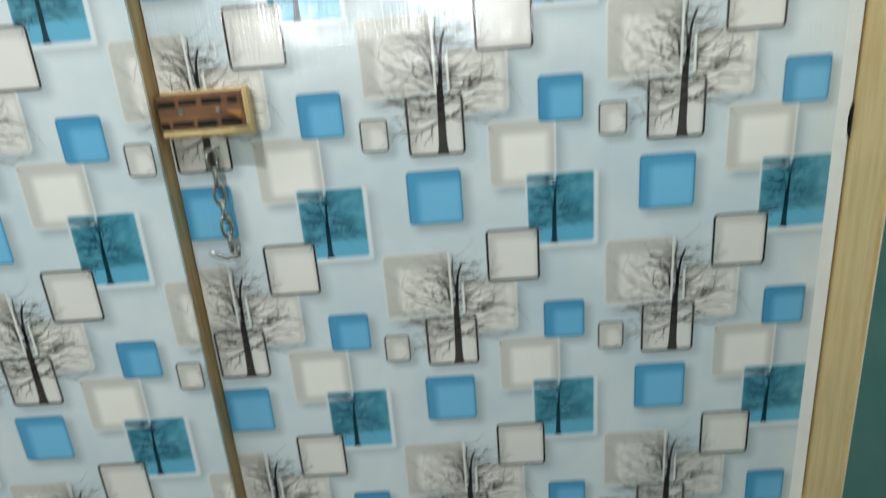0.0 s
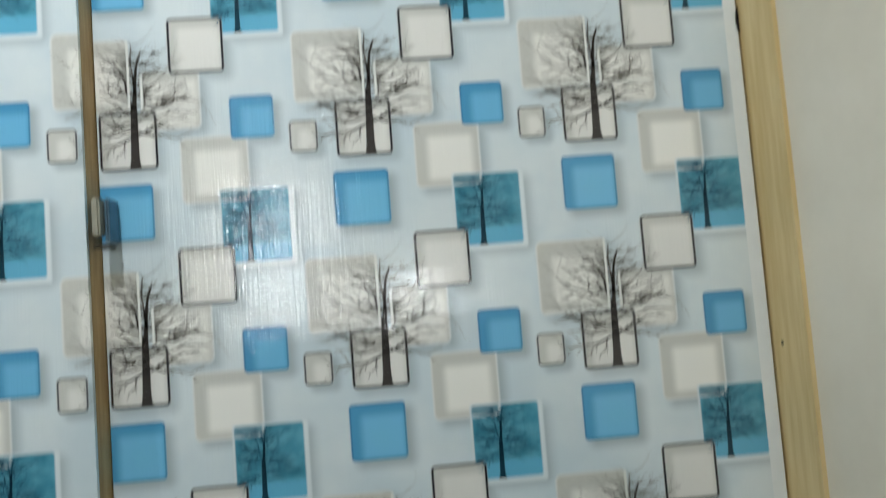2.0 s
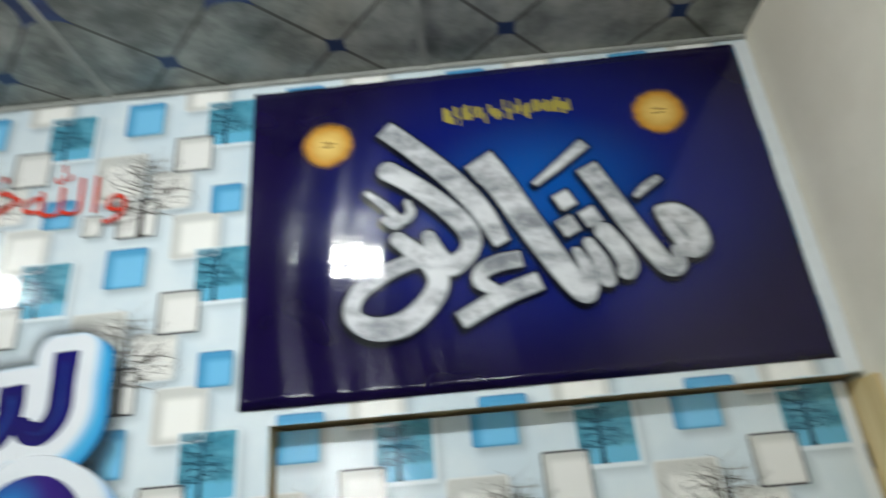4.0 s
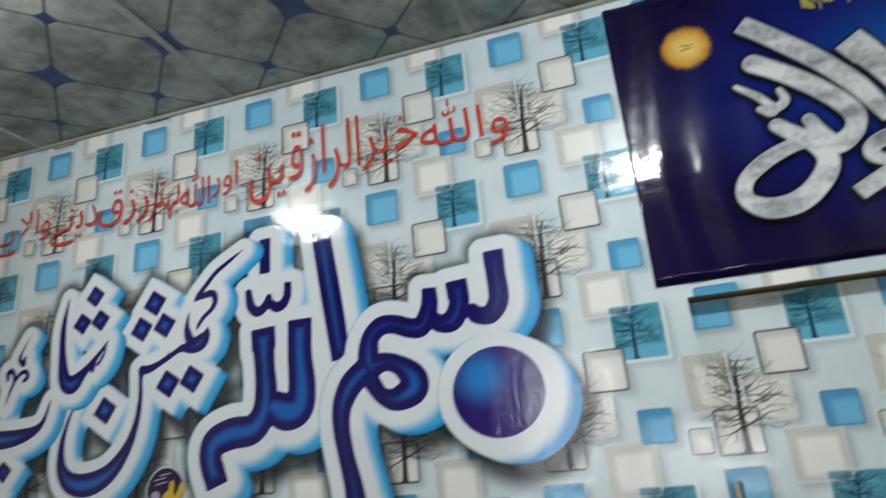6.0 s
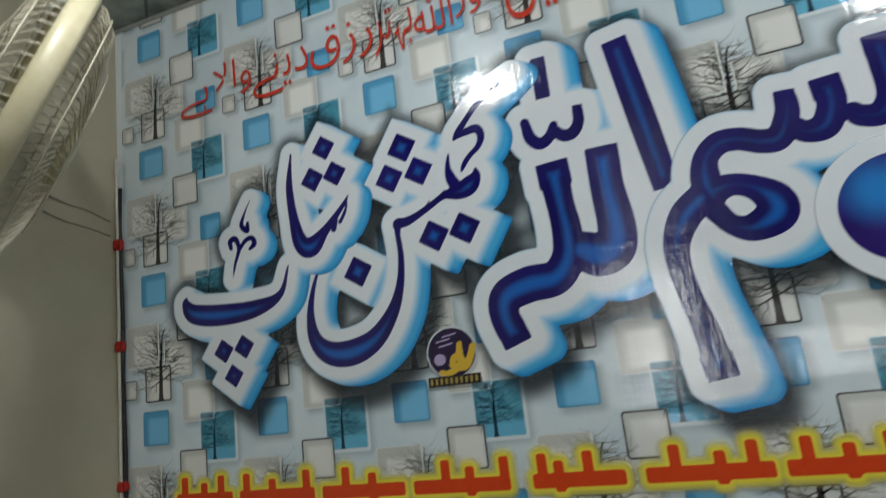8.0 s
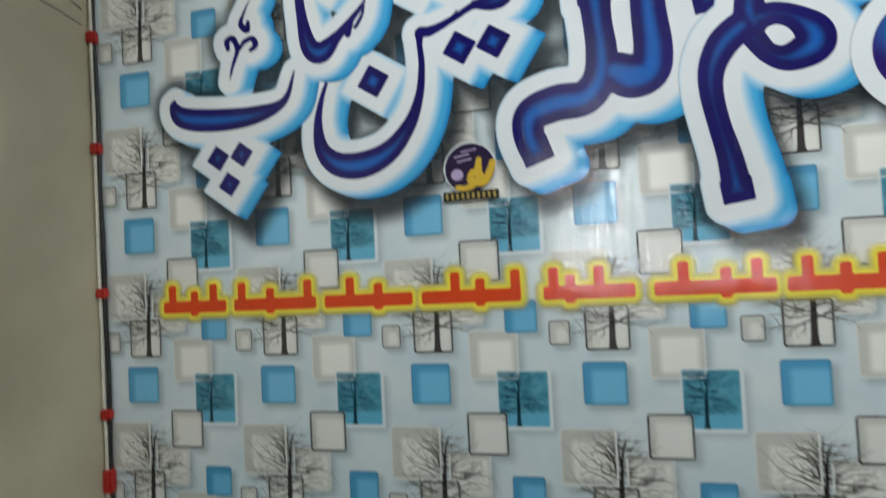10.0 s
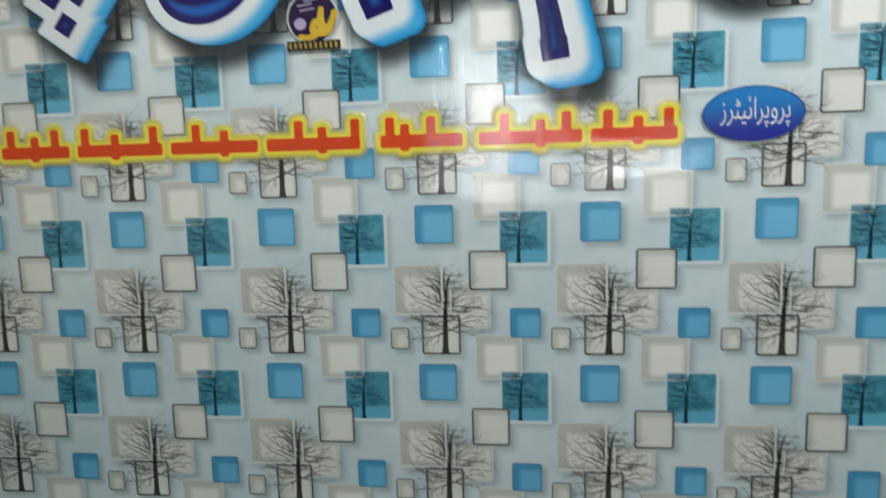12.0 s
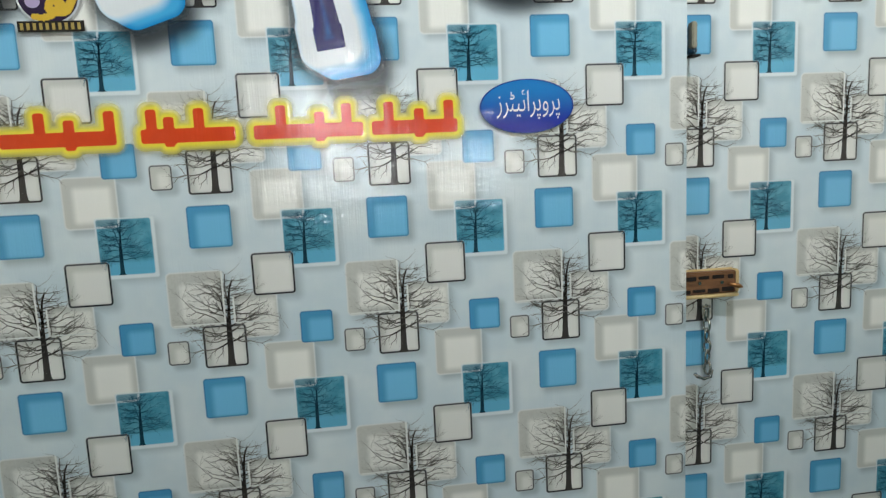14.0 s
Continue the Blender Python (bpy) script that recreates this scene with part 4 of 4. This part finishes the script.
part("plate", local(boxed(1.706, 1.811, DOOR_Y - 0.006, DOOR_Y - 0.0005, 1.284, 1.339, bevel=0.0015), bolt), WOOD, bolt, "pale wooden backing plate")
part("block", local(boxed(1.707, 1.807, DOOR_Y - 0.022, DOOR_Y - 0.006, 1.295, 1.336, bevel=0.002), bolt), BLOCK, bolt)
part("lip", local(boxed(1.707, 1.8135, DOOR_Y - 0.023, DOOR_Y - 0.006, 1.2875, 1.2945, bevel=0.002), bolt), WOOD, bolt, "pale wooden lip")
part("lip", local(boxed(1.8075, 1.8130, DOOR_Y - 0.023, DOOR_Y - 0.006, 1.295, 1.338, bevel=0.002), bolt), WOOD, bolt, "pale wooden lip")
rng = random.Random(8)
for z, cuts in ((1.3265, (1.7085, 1.733, 1.760, 1.790, 1.806)), (1.3025, (1.7085, 1.722, 1.751, 1.779, 1.806))):
    for x0, x1 in zip(cuts, cuts[1:]):
        part("groove", local(boxed(x0, x1 - rng.uniform(0.003, 0.007), DOOR_Y - 0.0232, DOOR_Y - 0.0215, z - rng.uniform(0.003, 0.0055), z + rng.uniform(0.002, 0.0045), bevel=0.0008), bolt), GAP, bolt, "dark groove")
part("knob", local(tube(bmesh.new(), [(1.790, DOOR_Y - 0.03, 1.313), (1.806, DOOR_Y - 0.033, 1.309), (1.812, DOOR_Y - 0.033, 1.307)], [0.003, 0.0045, 0.002], 10), bolt), simple("dull_brass", lin(190, 140, 90), lin(140, 90, 50), 0.4, 40.0, 0.0, 0.001, None, 0.8), bolt, smooth=True)
for x, z in ((1.778, 1.316), (1.735, 1.317)):
    part("screw", local(tube(bmesh.new(), [(x, DOOR_Y - 0.020, z), (x, DOOR_Y - 0.0245, z)], 0.0032, 8), bolt), STEEL, bolt)

chain = tagged(new("chain"), "short bright steel chain hanging on the door with a staple", "chain")
chain.location = (1.750, DOOR_Y - 0.012, 1.274)
for k in range(6):
    z = -0.010 - k * 0.0205
    loop = []
    for a in range(16):
        s, c = math.sin(a * math.tau / 16), math.cos(a * math.tau / 16)
        side, up = 0.0062 * c, 0.0135 * s
        turn = 0.5 + (math.pi / 2 if k % 2 else 0)
        loop.append((side * math.cos(turn) + 0.0006 * k, side * math.sin(turn), z + up))
    part("link", tube(bmesh.new(), loop, 0.0024, 6, True), STEEL, chain, smooth=True)
part("staple", tube(bmesh.new(), [(-0.006, 0.012, 0.004), (-0.006, -0.004, 0.004), (0.0, -0.008, 0.004), (0.006, -0.004, 0.004), (0.006, 0.012, 0.004)], 0.002, 6), STEEL, chain, smooth=True)
part("hook", tube(bmesh.new(), [(0.012, 0.0, -0.118), (0.010, 0.002, -0.132), (-0.004, 0.0, -0.134), (-0.018, -0.002, -0.128), (-0.023, -0.002, -0.122)], 0.0034, 6), STEEL, chain, smooth=True)

latch = tagged(new("latch"), "small pale metal latch on the jamb's edge", "latch")
latch.location = (1.711, 0.0, 1.757)
part("keeper", boxed(-0.005, 0.004, -0.004, 0.012, -0.020, 0.024, bevel=0.002), simple("tarnished_zinc", lin(196, 194, 180), lin(150, 146, 130), 0.4, 40.0, 0.2, 0.001, None, 0.6), latch)
part("catch", boxed(0.0045, 0.0100, 0.006, 0.033, -0.028, 0.024, bevel=0.002), simple("dark_zinc", lin(98, 130, 150), lin(72, 94, 110), 0.4, 40.0, 0.2, 0.001, None, 0.5), latch)
part("spring", boxed(-0.005, 0.011, -0.004, 0.020, -0.034, -0.0305, bevel=0.001), GAP, latch)

# torn spots and gap beside the door leaf
for z0, z1, w in ((1.232, 1.276, 0.0045), (1.945, 1.980, 0.004)):
    bm = bmesh.new()
    xr = UR - 0.002
    bm.faces.new([bm.verts.new(c) for c in ((xr + 0.001, DOOR_Y - 0.0008, z0), (xr + 0.001, DOOR_Y - 0.0008, z1), (xr - w * 0.6, DOOR_Y - 0.0008, z1 - 0.006), (xr - w, DOOR_Y - 0.0008, (z0 + z1) / 2), (xr - w * 0.7, DOOR_Y - 0.0008, z0 + 0.004))])
    part("torn_edge", bm, GAP, door, "dark torn edge of the vinyl")

# ---- wires in the corner ----
cable = tagged(new("corner_cable"), "black and white wires tied up the wall corner with red tape", "cable")
cable.location = (0, -0.008, 0)
rng = random.Random(3)
for name, dx, dy, r, mat, top in (("black_wire", 0.008, 0.001, 0.0040, BLACK, 2.29), ("white_wire", 0.002, -0.004, 0.0036, WHITE_PLASTIC, 2.36), ("black_wire", -0.001, 0.002, 0.0022, BLACK, 2.18)):
    heights = [0.05 + k * (top - 0.05) / 26 for k in range(27)]
    pts = [(west_x(z) + 0.004 + dx + rng.uniform(-0.0025, 0.0025) + (0.016 if name == "black_wire" and 0.95 < z < 1.18 else 0.0), dy, z) for z in heights]
    part(name, tube(bmesh.new(), pts, r, 6), mat, cable, smooth=True)
for z, h in ((2.159, 0.012), (1.938, 0.011), (1.656, 0.010), (1.424, 0.010), (1.298, 0.022), (1.243, 0.016)):
    part("tape", boxed(west_x(z) - 0.001, west_x(z) + 0.019, -0.011, 0.006, z - h, z + h, bevel=0.003), RED_TAPE, cable, "red tape wound round the wires")

# ---- fan on the side wall ----
fan = tagged(new("wall_fan"), "cream wall fan with a round wire guard", "fan")
axis = Vector((0.40, 0.84, -0.36)).normalized()
side = Vector((0, 0, 1)).cross(axis).normalized()
up = axis.cross(side)
hub = Vector((0.186, -0.401, 2.233))
fan.location = hub
CREAM = simple("cream_fan_plastic", lin(222, 212, 178), lin(200, 188, 150), 0.4, 30.0)
WIRE = simple("fan_wire", lin(214, 206, 184), lin(180, 172, 150), 0.35, 40.0)
R = 0.230


def at(u, v, w):
    return side * u + up * v + axis * w


bm = bmesh.new()
section = ((-0.006, -0.016), (0.003, -0.017), (0.008, -0.010), (0.008, 0.010), (0.003, 0.017), (-0.006, 0.016))
loops = [[bm.verts.new(at((R + r) * math.cos(a * math.tau / 64), (R + r) * math.sin(a * math.tau / 64), w)) for r, w in section] for a in range(64)]
for a in range(64):
    for k in range(6):
        bm.faces.new((loops[a][k], loops[a][(k + 1) % 6], loops[(a + 1) % 64][(k + 1) % 6], loops[(a + 1) % 64][k]))
bmesh.ops.recalc_face_normals(bm, faces=bm.faces)
part("guard_ring", bm, CREAM, fan, smooth=True)


def guard(name, w_mid, w_hub, count):
    bm = bmesh.new()
    for r, w in ((0.93, w_mid * 0.8), (0.60, w_hub * 0.93)):
        tube(bm, [at(R * r * math.cos(t * math.tau / 48), R * r * math.sin(t * math.tau / 48), w) for t in range(48)], 0.0016, 4, True)
    ring = part(name, bm, WIRE, fan, "wire guard")
    for k in range(count):
        a = k * math.tau / count
        pts = []
        for r, w in ((1.0, 0.0), (0.97, w_mid * 0.55), (0.86, w_mid), (0.55, w_hub * 0.95), (0.24, w_hub)):
            t = a + (1 - r) * 0.5
            pts.append(at(R * r * math.cos(t), R * r * math.sin(t), w))
        part("wire", tube(bmesh.new(), pts, 0.0013, 4), WIRE, ring)


guard("front_guard", 0.05, 0.075, 72)
guard("rear_guard", -0.056, -0.073, 72)
part("motor", tube(bmesh.new(), [at(0, 0, -0.125), at(0, 0, -0.12), at(0, 0, -0.07), at(0, 0, -0.05)], [0.03, 0.05, 0.055, 0.03], 20), CREAM, fan, smooth=True)
part("cap", tube(bmesh.new(), [at(0, 0, 0.066), at(0, 0, 0.078), at(0, 0, 0.082)], [0.06, 0.055, 0.03], 20), CREAM, fan, smooth=True)
for k in range(3):
    bm = bmesh.new()
    rows_ = []
    for i in range(7):
        r = 0.03 + i * 0.03
        half = 0.25 + 0.28 * math.sin(i / 6 * 2.4)
        rows_.append([bm.verts.new(at(r * math.cos(k * math.tau / 3 + s * half), r * math.sin(k * math.tau / 3 + s * half), -0.015 + s * 0.02)) for s in (-1, -0.33, 0.33, 1)])
    for a, b in zip(rows_, rows_[1:]):
        for s in range(3):
            bm.faces.new((a[s], a[s + 1], b[s + 1], b[s]))
    bmesh.ops.solidify(bm, geom=bm.faces[:], thickness=0.0025)
    part("blade", bm, CREAM, fan, smooth=True)
wall_point = Vector((west_x(2.42), hub.y - 0.12, 2.42)) - hub
part("arm", tube(bmesh.new(), [at(0, 0, -0.10), wall_point * 0.4 + at(0, 0.03, -0.08), wall_point * 0.8 + at(0, 0.02, -0.03), wall_point], 0.016, 10), CREAM, fan, smooth=True)
part("bracket", tube(bmesh.new(), [wall_point, wall_point + Vector((0.02, 0, 0))], 0.05, 20), CREAM, fan)
wire = tagged(new("fan_wire"), "thin grey flex from fan to corner, its shadow modelled as a second strand", "cable")
wire.location = (west_x(2.2), -0.02, 2.2)
# one strand is the wire, the other stands in for its cast shadow
for z0, z1 in ((0.030, 0.012), (-0.008, -0.020)):
    part("flex_and_shadow", tube(bmesh.new(), [(0.006, -0.16, z0 + 0.010), (0.002, -0.11, z0), (0.0, -0.06, z0 - 0.003), (0.001, -0.005, z1)], 0.0016, 6), simple("grey_flex_and_shadow", lin(172, 164, 146), lin(144, 136, 120), 0.5, 40.0), wire, smooth=True)
for lx, ly, lz in LAMPS:
    b = tagged(new("ceiling_bulb"), "white bulb in a plain holder under the ceiling", "lamp", "ceiling bulbs")
    b.location = (lx, ly, ceiling_z(lx))
    part("holder", tube(bmesh.new(), [(0, 0, -0.002), (0, 0, -0.02), (0, 0, -0.035)], [0.04, 0.036, 0.02], 20), WHITE_PLASTIC, b, smooth=True)
